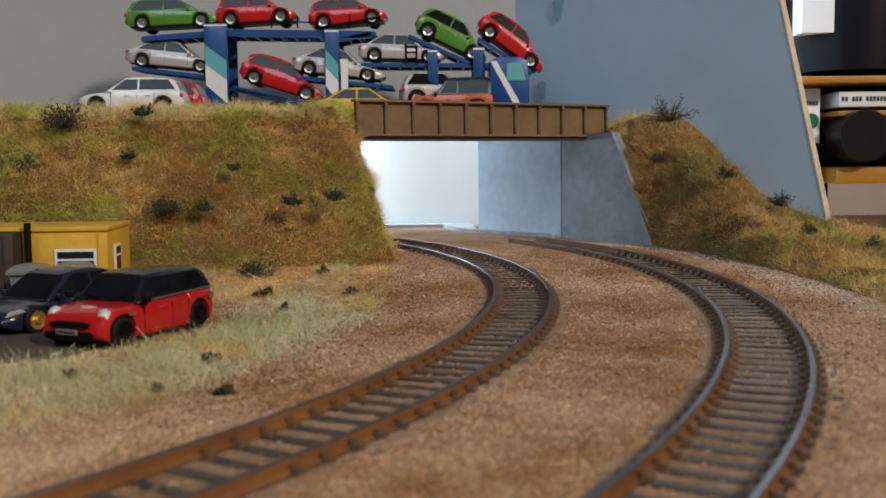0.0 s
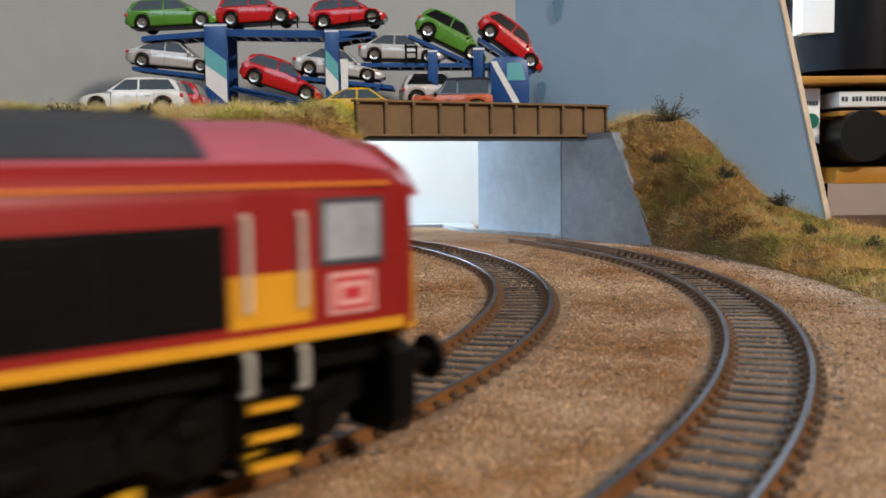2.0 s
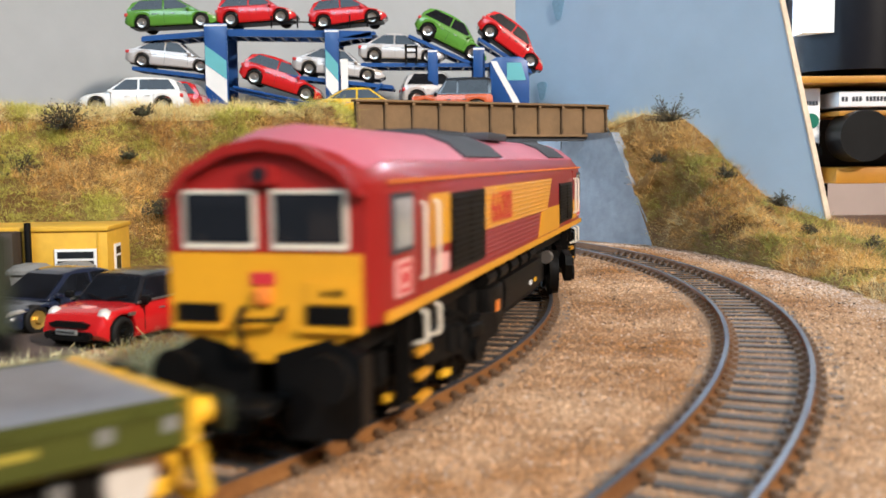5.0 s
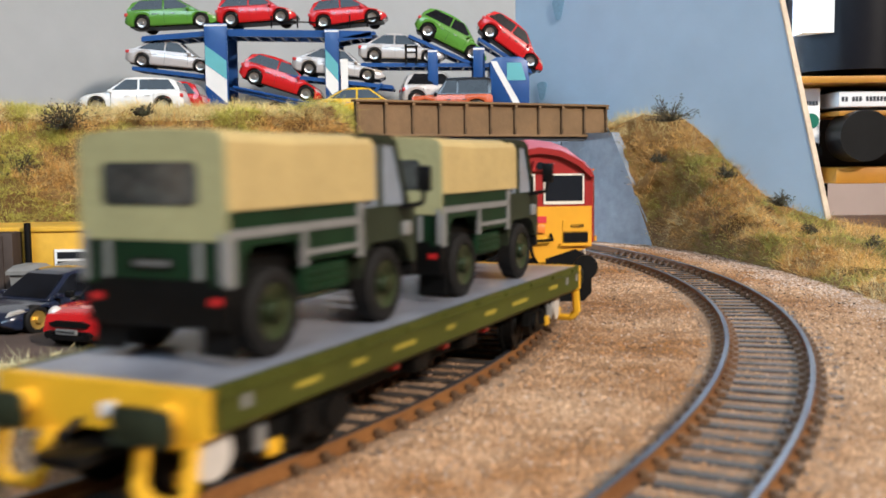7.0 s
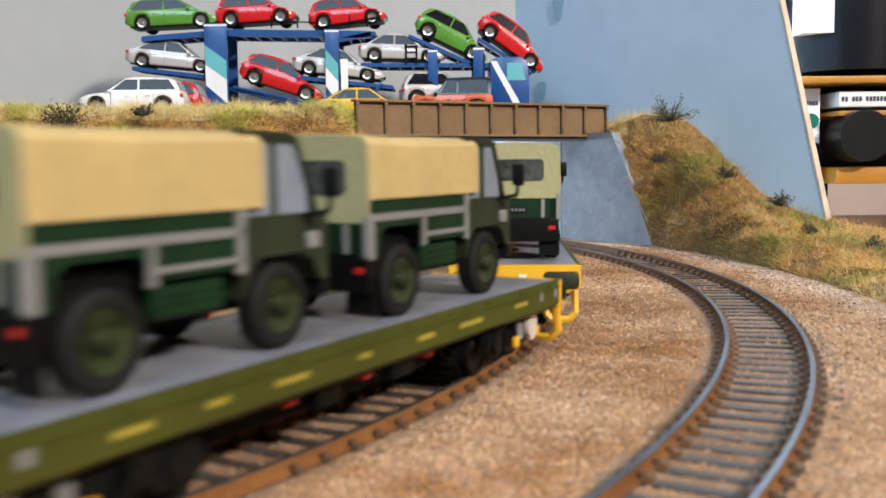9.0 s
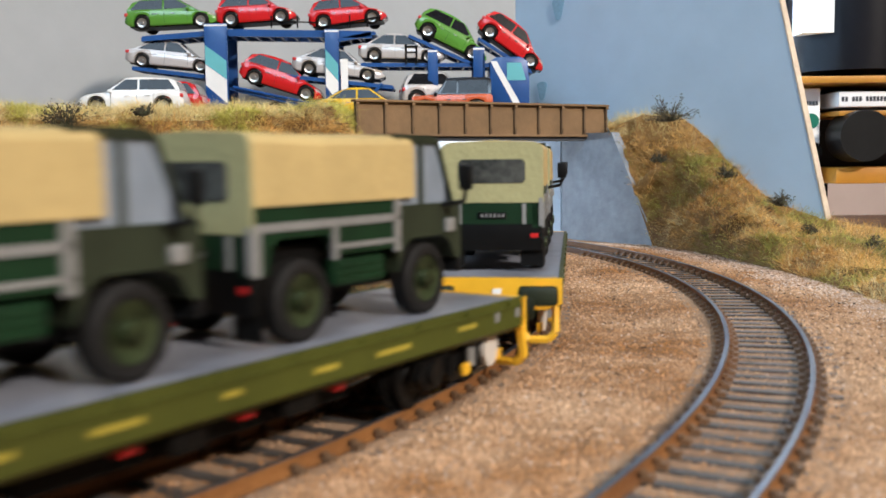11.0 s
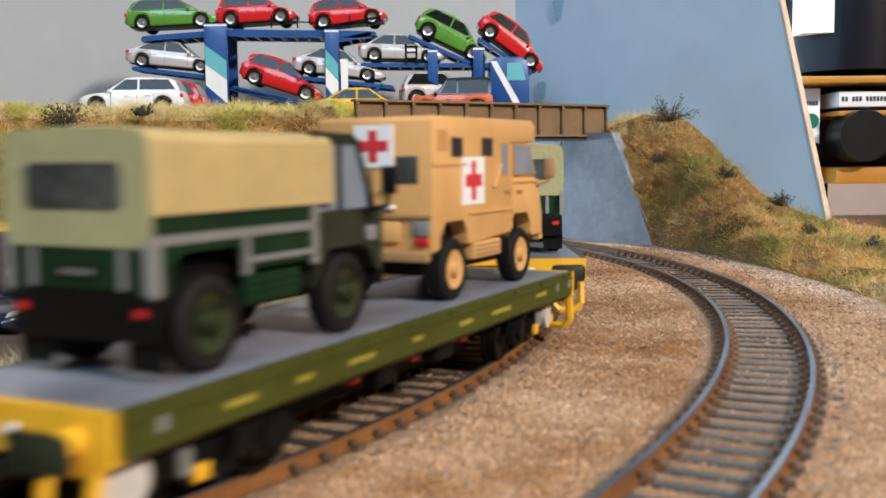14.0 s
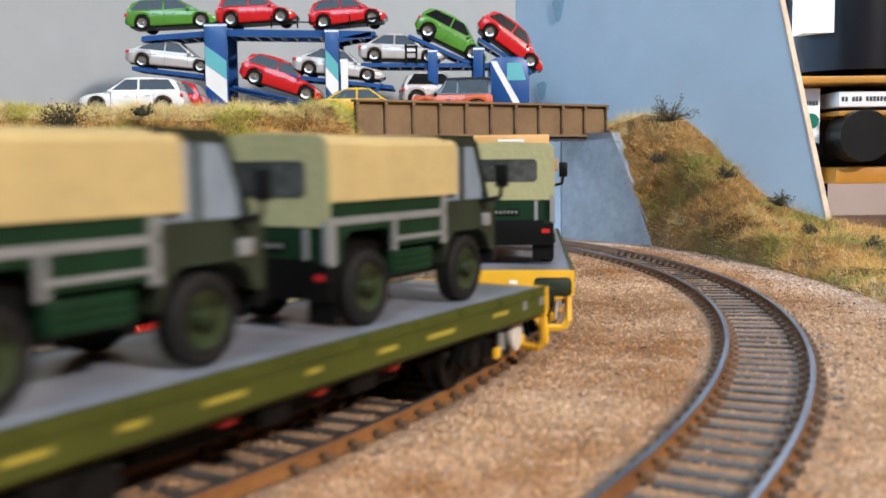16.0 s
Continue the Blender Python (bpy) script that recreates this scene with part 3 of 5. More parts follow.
            g = part("logo_panel", b, PINKLOGO, t, "small pale square panel with a red frame")
            b = B()
            for r in ((111.2, 117.3, 27.3, 27.9), (111.2, 117.3, 23.5, 24.1), (111.2, 111.8, 23.5, 27.9), (116.7, 117.3, 23.5, 27.9), (112.8, 115.7, 24.9, 26.5)):
                box(b, *sorted((at(q, r[0]), at(q, r[1]))), *sorted((s * H, s * (H + 0.3))), r[2] - 0.6, r[3] - 0.6)
            part("logo_frame", b, CROSSRED, g)
    # fine horizontal ribs on the sides
    for s in (-1, 1):
        for k in range(15):
            z = 22.2 + k * 1.02
            for x0, x1, m in ((-47, 23.4 + 0.8 * max(0, z - 21.3) if z < 28 else (39.4 + (z - 28.6)), RED if z < 28 else YELLOW),):
                b = B()
                prism(b, [(z - 0.16, 0), (z + 0.16, 0), (z, 0.17)], x0, x1, "y")
                for v in b.verts:
                    zz, dy, xx = v.co.x, v.co.z, v.co.y
                    v.co = (xx, s * (H + 0.15 * (m is YELLOW) + dy), zz)
                bmesh.ops.recalc_face_normals(b, faces=b.faces)
                part("side_rib", b, m, t)
    # cab ends
    for q in (-1, 1):
        b = B()
        X = at(q, 126)
        prism(b, [(-14.6, 18.6), (-14.6, 29.6), (14.6, 29.6), (14.6, 18.6), (4, 14.2), (-4, 14.2)], X - 0.5 * q, X + q * 0.9, "x")
        part("end_panel", b, YELLOW, t, "yellow warning panel with moulded lamps")
        b = B()
        prism(b, [(-15.4, 37.6), (-12, 41.6), (-6, 44.9), (0, 45.9), (6, 44.9), (12, 41.6), (15.4, 37.6), (14.2, 37.6), (11, 40.6), (5.4, 43.4), (0, 44.2), (-5.4, 43.4), (-11, 40.6), (-14.2, 37.6)],
              X - q * 2, X + q * 1.5, "x")
        part("cab_hood", b, RED, t)
        for y0, y1 in ((-12.6, -1.2), (1.2, 12.6)):
            b = B()
            prism(b, [(y0, 30.2), (y0, 38.6), (y1, 38.6), (y1, 30.2)], X - q * 0.4, X + q * 0.5, "x", 0.0)
            fr = part("windscreen", b, CREAM_RAIL, t, "cab windscreen with pale frame")
            b = B()
            prism(b, [(y0 + 0.5, 31.1), (y0 + 0.5, 38.1), (y1 - 0.5, 38.1), (y1 - 0.5, 31.1)], X - q * 0.4, X + q * 0.62, "x")
            part("pane", b, DARKGLASS, fr)
        b = B()
        prism(b, [(-2.2, 39.4), (-1.6, 42.2), (1.6, 42.2), (2.2, 39.4)], X - q, X + q * 1.4, "x")
        lamp = part("headlight_box", b, RED, t)
        b = B()
        tube(b, (X + q * 1.5, 0, 40.8), "x", 1.1, 0.5, 12)
        part("lens", b, DARKGLASS, lamp)
        for s in (-1, 1):
            b = B()
            prism(b, [(s * 6.6, 19.7), (s * 6.6, 22.4), (s * 13.4, 22.4), (s * 13.4, 19.7)], X, X + q * 1.5, "x")
            part("tail_lamp", b, BLACK, t, "black recessed tail lamp")
            b = B()
            prism(b, [(s * 5.6, 18.7), (s * 5.6, 19.5), (s * 14.0, 19.5), (s * 14.0, 18.7)], X, X + q * 1.9, "x")
            part("lamp_ledge", b, YELLOW, t)
            b = B()
            tube(b, (X + q * 3, s * 11.4, 13.2), "x", 1.5, 6, 12)
            tube(b, (X + q * 6.2, s * 11.4, 13.2), "x", 3.4, 1.0, 18)
            part("buffer", b, BLACK, t, "black oval buffer")
            b = B()
            prism(b, [(s * 1.5, 15.2), (s * 10, 17.8), (s * 14.6, 15.2), (s * 14.6, 5.5), (s * 12.4, 3.2), (s * 3, 3.2)], X - q * 3, X + q * 1.0, "x")
            part("apron", b, BLACK, t)
        b = B()
        prism(b, [(-13.4, 22.7), (-13.4, 25.8), (-6.4, 25.8), (-6.4, 22.7)], X, X + q * 1.15, "x")
        part("number_panel", b, YELLOW, t)
        lettering("end_number", "66088", 1.5, BLACK, t, mm(X + q * 1.22, -10.4, 23.7, 90, 0, 90 * q))
        b = B()
        prism(b, [(-1.8, 25.2), (-1.8, 27.0), (1.8, 27.0), (1.8, 25.2)], X, X + q * 1.2, "x")
        part("red_badge", b, CROSSRED, t)
        b = B()
        box(b, *sorted((X, X + q * 1.8)), -1.3, 1.3, 22.4, 24.8, 0.3)
        part("jumper_socket", b, ORANGE, t)
        b = B()
        crossbar([(X + q, 3, 22), (X + q * 3, 3.2, 20), (X + q * 3, 2.4, 16), (X + q * 2, 1, 14)], 0.5, b)
        crossbar([(X + q, -3, 22), (X + q * 2.6, -3.2, 20.5), (X + q * 2.6, 3, 20.2)], 0.4, b)
        part("brake_pipe", b, BLACK, t)
        b = B()
        box(b, *sorted((X, X + q * 9)), -3.5, 3.5, 8, 9.5, 0.3)
        part("coupling", b, BLACK, t)
        # steps with yellow treads below the cab doors
        for s in (-1, 1):
            b = B()
            for z in (4.5, 8.2, 12.0):
                box(b, at(q, 102) - 4.0, at(q, 102) + 4.0, *sorted((s * 12.5, s * 16.4)), z - 0.5, z, 0)
            box(b, at(q, 102) - 4.6, at(q, 102) - 4.0, *sorted((s * 13, s * 15.5)), 4, 19.5)
            box(b, at(q, 102) + 4.0, at(q, 102) + 4.6, *sorted((s * 13, s * 15.5)), 4, 19.5)
            st = part("cab_steps", b, FRAME_D, t)
            for z in (4.6, 8.3, 12.1):
                b = B()
                box(b, at(q, 102) - 3.4, at(q, 102) + 3.4, *sorted((s * 15.4, s * 16.7)), z - 0.9, z)
                part("tread", b, YELLOW, st, "yellow step edge")
    # running number on the flash
    for s in (-1, 1):
        lettering("fleet_number", "66088", 9.4, CROSSRED, t, mm(-29, s * (H + 0.34), 29.2, 90, 0, 0 if s < 0 else 180))
    # underframe
    b = B()
    box(b, -111, 122, -12, 12, 14.5, 19.6)
    # added black block in place of the shade under the body
    box(b, -46, 56, -9, 9, 3.4, 14.6)
    part("chassis", b, FRAME_D, t)
    for s in (-1, 1):
        b = B()
        loft(b, [[(x, s * y, z) for y, z in ((4, 14.5), (15.5, 14.5), (16, 12.5), (15.6, 7.5), (13.5, 4.8), (4, 4.8))] for x in (-18, 36)])
        tank = part("fuel_tank", b, FRAME_D, t, "black rounded fuel tank")
        b = B()
        box(b, 15.4, 17.6, *sorted((s * 15, s * 16.2)), 9.2, 10.3)
        part("filler_label", b, PAPER, tank)
        b = B()
        box(b, 23, 25.2, *sorted((s * 15, s * 16.2)), 9.2, 10.2)
        part("hazard_label", b, WYELLOW, tank)
        b = B()
        box(b, -35, -19.5, *sorted((s * 8, s * 15.6)), 4.6, 14.5, 0.8)
        bx = part("battery_box", b, FRAME_D, t)
        b = B()
        box(b, -29, -25, *sorted((s * 15, s * 15.9)), 8.6, 11.0)
        part("warning_plate", b, ORANGE, bx)
        for x in range(-30, 40, 14):
            b = B()
            tube(b, (x, s * 13.5, 16.4), "x", 1.9, 9, 10)
            part("air_tank", b, FRAME_D, t)
        b = B()
        tube(b, (55.5, s * 14.4, 12.8), "x", 1.9, 4, 14)
        part("brake_cylinder", b, SILVER, t, "worn silver brake cylinder")
        # invented boxes that stand for the darkness between tank and bogies
        for x0, x1 in ((37, 58), (-44, -36)):
            b = B()
            box(b, x0, x1, *sorted((s * 4, s * 13.2)), 5.2, 14.6, 0.6)
            part("equipment_box", b, FRAME_D, t)
    for q in (-1, 1):
        bg = new("bogie")
        bg.parent = t
        bg.location = (0.0905 if q > 0 else -0.080, 0, 0)
        bg.empty_display_size = 0.01
        for s in (-1, 1):
            b = B()
            prism(b, [(-31, 9.5), (-29, 12.5), (-18, 13.0), (-12, 10.2), (-6, 10.2), (-2, 13), (10, 13), (15, 10.2), (20, 10.2), (24, 13), (31, 12),
                      (32, 8), (27, 7.2), (24, 4.2), (18, 4.2), (14, 7.0), (4, 7.0), (1, 4.2), (-5, 4.2), (-9, 7.0), (-18, 7.0), (-22, 4.2), (-28, 4.2)],
                  s * 12.2, s * 14.4, "y", 0.0)
            fr = part("bogie_frame", b, FRAME_D, bg)
            for x in (-25, -2, 21):
                b = B()
                tube(b, (x, s * 14.7, 6.6), "y", 2.3, 1.4, 14)
                part("axlebox", b, FRAME_D, bg)
                b = B()
                box(b, x - 3, x + 3, *sorted((s * 13.8, s * 15.2)), 9.2, 11.6, 0.4)
                part("damper", b, FRAME_D, bg)
            for x in (-14.8, -11.2, 10.2, 13.8):
                b = B()
                tube(b, (x, s * 14.2, 10.4), "z", 1.3, 4.4, 10)
                part("coil_spring", b, FRAME_D, bg)
            for x in (6, -14):
                b = B()
                box(b, x, x + 3.2, *sorted((s * 14, s * 15)), 4.0, 5.2)
                part("yellow_mark", b, WYELLOW, bg)
        b = B()
        box(b, -30, 30, -6, 6, 6, 14.4)
        part("bogie_block", b, FRAME_D, bg)
        for x in (-25, -2, 21):
            wheelset(bg, x, 6.9, FRAME_D)
    return t


# opaque pane, pale because a bright reflection is put into its base colour
WINDOWPANE = mat("reflection_toned_pane", (0.50, 0.53, 0.56), 0.12, 0, size=30, vary=0.25, coat=0.6)


DULLYELLOW = mat("faded_yellow", (0.34, 0.27, 0.03), 0.5, 0, size=40, vary=0.15)


def build_wagon():
    t = thing("flat_wagon", "olive green flat wagon with grey deck and yellow ends", "wagon", "train")
    Lh, W = 73.0, 16.7
    b = B()
    box(b, -Lh, Lh, -W + 0.7, W - 0.7, 14.6, 15.9)
    part("deck", b, DECK, t, "worn grey deck")
    for s in (-1, 1):
        b = B()
        prism(b, [(s * (W - 0.9), 16.05), (s * W, 16.05), (s * W, 10.6), (s * (W - 1.6), 9.4), (s * (W - 4), 9.4), (s * (W - 4), 10), (s * (W - 1.2), 10.6)],
              -Lh, Lh, "x")
        so = part("solebar", b, OLIVE, t, "deep olive solebar with yellow marks")
        for x, l, z in ((-52, 6, 12.3), (-38, 4, 12.4), (-23, 7.5, 12.3), (-5, 3.4, 12.4), (13.8, 5.4, 12.3), (30.3, 9, 12.2), (52.4, 6, 12.6)):
            b = B()
            box(b, x - l / 2, x + l / 2, *sorted((s * (W - 0.2), s * (W + 0.08))), z, z + 0.85)
            part("lettering_bar", b, DULLYELLOW, so)
        for x in (70.5, 62.8, -66):
            b = B()
            box(b, x - 0.8, x + 0.8, *sorted((s * (W - 0.2), s * (W + 0.1))), 12.4, 14.2)
            part("pale_label", b, ALU, so)
        for k in range(10):
            x = -67 + k * 14.9
            b = B()
            box(b, x - 0.5, x + 0.5, *sorted((s * (W - 0.3), s * (W + 0.4))), 14.9, 15.7)
            part("lashing_ring", b, OLIVE, so)
        b = B()
        box(b, -Lh + 1, Lh - 1, *sorted((s * (W - 0.2), s * (W + 0.3))), 14.35, 14.75)
        part("edge_lip", b, OLIVE, so)
        b = B()
        prism(b, [(-30, 9.6), (30, 9.6), (24, 6.4), (-24, 6.4)], s * 8.2, s * 9.2, "y")
        part("truss", b, FRAME_D, t)
        for x in (-18, 2, 22):
            b = B()
            box(b, x - 1.3, x + 1.3, *sorted((s * 9, s * 12.5)), 7.4, 8.6, 0.2)
            part("red_handle", b, LAMPRED, t, "small red brake handle")
        b = B()
        box(b, -12, -6, *sorted((s * 10, s * 13)), 5.4, 9.6, 0.4)
        box(b, 9, 16, *sorted((s * 10, s * 13)), 5.8, 9.6, 0.4)
        part("valve_box", b, FRAME_D, t)
    b = B()
    box(b, -66, 66, -5, 5, 9.5, 14.6)
    # lower block is added to give the darkness below the wagon
    box(b, -30, 30, -7.5, 7.5, 4.2, 9.6)
    part("centre_sill", b, FRAME_D, t)
    for q in (-1, 1):
        b = B()
        X = q * Lh
        prism(b, [(-W, 15.95), (W, 15.95), (W, 10.2), (13.5, 8.8), (5, 8.8), (3, 10.2), (-3, 10.2), (-5, 8.8), (-13.5, 8.8), (-W, 10.2)], X - q * 1.0, X + q * 1.0, "x")
        part("headstock", b, WYELLOW, t, "yellow headstock")
        for s in (-1, 1):
            b = B()
            tube(b, (X + q * 3.0, s * 11.4, 12.6), "x", 1.7, 5, 12)
            bf = part("buffer", b, WYELLOW, t)
            b = B()
            box(b, *sorted((X + q * 5.2, X + q * 6.3)), s * 11.4 - 4.4, s * 11.4 + 4.4, 10.4, 14.8, 1.0)
            part("buffer_head", b, OGREEN, bf, "wide dark green buffer head")
            b = B()
            crossbar([(X + q * 1.4, s * 7.6, 9.6), (X + q * 2.6, s * 7.8, 4.0), (X + q * 2.6, s * 9.2, 2.4), (X + q * 2.6, s * 13.6, 2.4), (X + q * 2.6, s * 15.2, 4.0), (X + q * 1.4, s * 15.2, 9.6)], 0.95, b)
            part("step_loop", b, WYELLOW, t, "yellow stirrup step below the buffer")
        b = B()
        box(b, X - 1 if q > 0 else X - 8, X + 8 if q > 0 else X + 1, -3.4, 3.4, 6.8, 8.4, 0.3)
        crossbar([(X + q * 1, 2.5, 11), (X + q * 4, 2.8, 9.6), (X + q * 5, 2.2, 6)], 0.55, b)
        part("coupling", b, BLACK, t)
        b = B()
        box(b, *sorted((X + q * 0.8, X + q * 1.3)), -3.0, -1.0, 11.8, 13.6)
        part("end_label", b, PAPER, t)
        bg = new("bogie")
        bg.parent = t
        bg.location = (q * 0.0525, 0, 0)
        bg.empty_display_size = 0.01
        for s in (-1, 1):
            b = B()
            prism(b, [(-16, 6.0), (-14, 8.6), (-4, 8.6), (-2.5, 4.4), (2.5, 4.4), (4, 8.6), (14, 8.6), (16, 6.0), (12.6, 3.4), (8, 3.4), (6, 5.4), (3.4, 3.0), (-3.4, 3.0), (-6, 5.4), (-8, 3.4), (-12.6, 3.4)],
                  s * 12.0, s * 13.6, "y")
            fr = part("bogie_frame", b, FRAME_D, bg)
            b = B()
            tube(b, (q * 13.2, s * 14.0, 6.3), "y", 3.3, 1.1, 20)
            part("brake_disc", b, WHITEMETAL, bg, "white painted disc on the axle end")
            b = B()
            tube(b, (-q * 11, s * 13.9, 6.3), "y", 2.2, 1.1, 16)
            part("axle_cap", b, FRAME_D, bg)
            for x in (-4.4, 4.4):
                b = B()
                tube(b, (x, s * 13.9, 6.4), "z", 1.0, 3.2, 8)
                part("spring", b, FRAME_D if x * q < 0 else ALU, bg)
            for x in (q * 17.2, q * 2.0):
                b = B()
                box(b, x - 1.3, x + 1.3, *sorted((s * 13.5, s * 14.6)), 3.4, 5.6, 0.3)
                part("axlebox_cover", b, WYELLOW, bg, "yellow axlebox mark")
        b = B()
        box(b, -4, 4, -12, 12, 4.5, 9.6)
        part("bolster", b, FRAME_D, bg)
        for x in (-11.5, 11.5):
            wheelset(bg, x, 6.0)
    return t


def road_wheel(parent, x, y, z, r, w, rim_mat, s):
    b = B()
    loft(b, [[(0 + rr * math.cos(2 * math.pi * k / 22), yy, rr * math.sin(2 * math.pi * k / 22)) for k in range(22)]
             for yy, rr in ((-w / 2, r * 0.86), (-w * 0.36, r), (w * 0.36, r), (w / 2, r * 0.86), (w / 2 + 0.01, r * 0.68), (w * 0.3, r * 0.64))])
    o = part("wheel", b, TYRE, parent)
    o.matrix_basis = mm(x, y, z, 0, 0, 0 if s > 0 else 180)
    b = B()
    loft(b, [[(rr * math.cos(2 * math.pi * k / 16), yy, rr * math.sin(2 * math.pi * k / 16)) for k in range(16)]
             for yy, rr in ((w * 0.2, r * 0.64), (w * 0.44, r * 0.64), (w * 0.34, r * 0.46), (w * 0.34, r * 0.26), (w * 0.62, r * 0.22), (w * 0.62, 0.02 * r))])
    part("rim", b, rim_mat, o)
    return o


HUBGREEN = mat("hub_green", (0.045, 0.062, 0.026), 0.3, 0.35, size=260, vary=0.45)


def build_truck():
    """A forward control truck with a canvas tilt; origin under its middle on the deck."""
    t = thing("army_truck", "green forward control army truck with sand canvas tilt", "truck", "trucks on the train")
    W = 12.0
    b = B()
    box(b, -26, 24, -6, 6, 5.2, 7.6)
    box(b, -25, 9, -8.5, 8.5, 7.4, 12.8)
    box(b, -27.9, -25, -11.8, 11.8, 4.6, 10.4, 0.3)
    part("chassis", b, BLACK, t)
    # load body with wheel arch
    b = B()
    for s in (-1, 1):
        prism(b, [(-28, 18.4), (9.6, 18.4), (9.6, 11.2), (-3.0, 11.2), (-4.4, 12.8), (-7, 14.2), (-18.5, 14.2), (-21, 13.0), (-22.6, 9.6), (-28, 9.6)], s * 9.5, s * W, "y")
    box(b, -27.9, 9.5, -W + 0.05, W - 0.05, 14.3, 18.2)
    box(b, -28, -26.8, -W, W, 10.4, 16)
    lb = part("load_body", b, DGREEN, t, "deep green load body")
    for s in (-1, 1):
        b = B()
        Yl, Yh = sorted((s * (W - 0.3), s * (W + 0.35)))
        box(b, -28, 9.4, Yl, Yh, 15.2, 16.3)
        box(b, -3.4, 9.4, Yl, Yh, 12.0, 12.7)
        box(b, 8.3, 9.6, Yl, Yh, 10.6, 18.4)
        box(b, -5.2, -3.6, Yl, Yh, 10.6, 15.2)
        box(b, -28.2, -25.4, Yl, Yh, 9.6, 15.4)
        part("strake", b, ALU, lb, "pale grey side rails")
        b = B()
        box(b, -3, 7.2, *sorted((s * 8, s * (W - 0.9))), 6.6, 10.4, 0.4)
        part("tool_box", b, DGREEN, t)
        b = B()
        for z in (7.2, 8.2, 9.2):
            box(b, -2.6, 6.8, *sorted((s * (W - 1.1), s * (W - 0.6))), z, z + 0.4)
        part("rib", b, DGREEN, t)
    b = B()
    for y in (-7.6, 7.6):
        box(b, -28.5, -27.6, y - 0.45, y + 0.45, 10.4, 14.8)
    box(b, -28.7, -27.8, -W, -W + 0.9, 10, 16)
    box(b, -28.7, -27.8, W - 0.9, W, 10, 16)
    part("tailboard_post", b, ALU, t)
    b = B()
    box(b, -28.6, -27.9, -3.4, 3.4, 11.6, 12.9)
    p = part("number_plate", b, BLACK, t, "small dark plate with an unreadable number")
    b = B()
    for k in range(6):
        box(b, -28.75, -28.5, -2.9 + k * 1.0, -2.4 + k * 1.0, 11.9, 12.6)
    part("plate_bar", b, ALU, p)
    # canvas tilt: sides, top and back with its window
    def tring(x, k=0.0):
        half = [(W + 0.3, 18.5), (W + 0.15, 26.6 - k), (W - 0.5, 27.5 - k), (W - 2, 28.0 - k), (0, 28.4 - k)]
        return [(x, y, z) for y, z in half + [(-y, z) for y, z in half[-2::-1]]]
    b = B()
    loft(b, [tring(-27.6, 0.3), tring(-26.5), tring(-9, 0.25), tring(14.0), tring(14.8, 0.3)])
    ca = part("canvas_tilt", b, CANVAS, t, "sand canvas tilt")
    b = B()
    prism(b, [(-W - 0.2, 15.0), (-W - 0.1, 26.5), (-W + 0.5, 27.4), (-W + 2, 27.9), (0, 28.2), (W - 2, 27.9), (W - 0.5, 27.4), (W + 0.1, 26.5), (W + 0.2, 15.0)], -28.3, -27.5, "x")
    bk = part("canvas_back", b, CANVAS_B, t, "canvas back curtain with the cooler light put into its colour")
    b = B()
    prism(b, [(-7.2, 19.2), (-7.9, 19.9), (-7.9, 23.6), (-7.2, 24.3), (7.2, 24.3), (7.9, 23.6), (7.9, 19.9), (7.2, 19.2)], -28.6, -28.0, "x")
    part("rear_window", b, GLIMPSEGLASS, bk, "dark rear window in the canvas")
    b = B()
    for s in (-1, 1):
        box(b, -27.4, 10, *sorted((s * (W + 0.1), s * (W + 0.5))), 18.5, 19.1)
    part("hem", b, CANVAS, ca)
    # cab
    b = B()
    loft(b, [[(x0, y, z) for y, z in ((-W + 0.2, zb), (-W + 0.2, 17.4), (W - 0.2, 17.4), (W - 0.2, zb))] for x0, zb in ((9.7, 7.2), (12.6, 11), (14.5, 12.2), (22.5, 12.2), (24.6, 11), (26.0, 8.5), (27.4, 8.0), (28.2, 8.4))])
    cab = part("cab", b, OGREEN, t, "dark olive cab")
    b = B()
    loft(b, [[(x, y, z) for x, z in ((10.2, 17.4), (10.2, 27.0), (21.6, 26.8), (26.2, 17.4))] for y in (-W + 0.9, W - 0.9)])
    part("glass", b, CABGLASS, cab, "cab glass with its pale reflection put into the colour")
    b = B()
    prism(b, [(10.0, 26.9), (10.0, 28.2), (20.5, 28.0), (22.4, 27.2), (22.0, 26.6)], -W + 0.5, W - 0.5, "y", 0.0)
    for s in (-1, 1):
        for pq in (((10.5, s * (W - 0.8), 15.6), (10.5, s * (W - 0.8), 27.4)), ((26.9, s * (W - 0.8), 15.4), (21.9, s * (W - 0.8), 27.2)), ((17.5, s * (W - 0.8), 15.4), (17.5, s * (W - 0.8), 27.2))):
            rod(b, *pq, 0.55)
    part("cab_frame", b, OGREEN, cab)
    b = B()
    box(b, 27.2, 28.9, -W + 0.4, W - 0.4, 5.8, 8.2, 0.4)
    part("bumper", b, BLACK, t)
    for s in (-1, 1):
        b = B()
        tube(b, (28.3, s * 7.4, 11.4), "x", 1.5, 0.8, 14)
        part("headlight", b, WHITEMETAL, cab)
        b = B()
        box(b, 23, 25.5, *sorted((s * (W - 0.3), s * (W + 0.5))), 12.6, 14.8, 0.2)
        part("vent", b, ALU, cab)
        b = B()
        crossbar([(22.5, s * W, 17), (23.6, s * (W + 3.6), 17.6), (23.6, s * (W + 4.0), 20)], 0.4, b)
        box(b, 23.2, 24.2, *sorted((s * (W + 2.7), s * (W + 5.2))), 19.4, 23.4, 0.3)
        part("mirror", b, BLACK, t, "black door mirror on an arm")
        b = B()
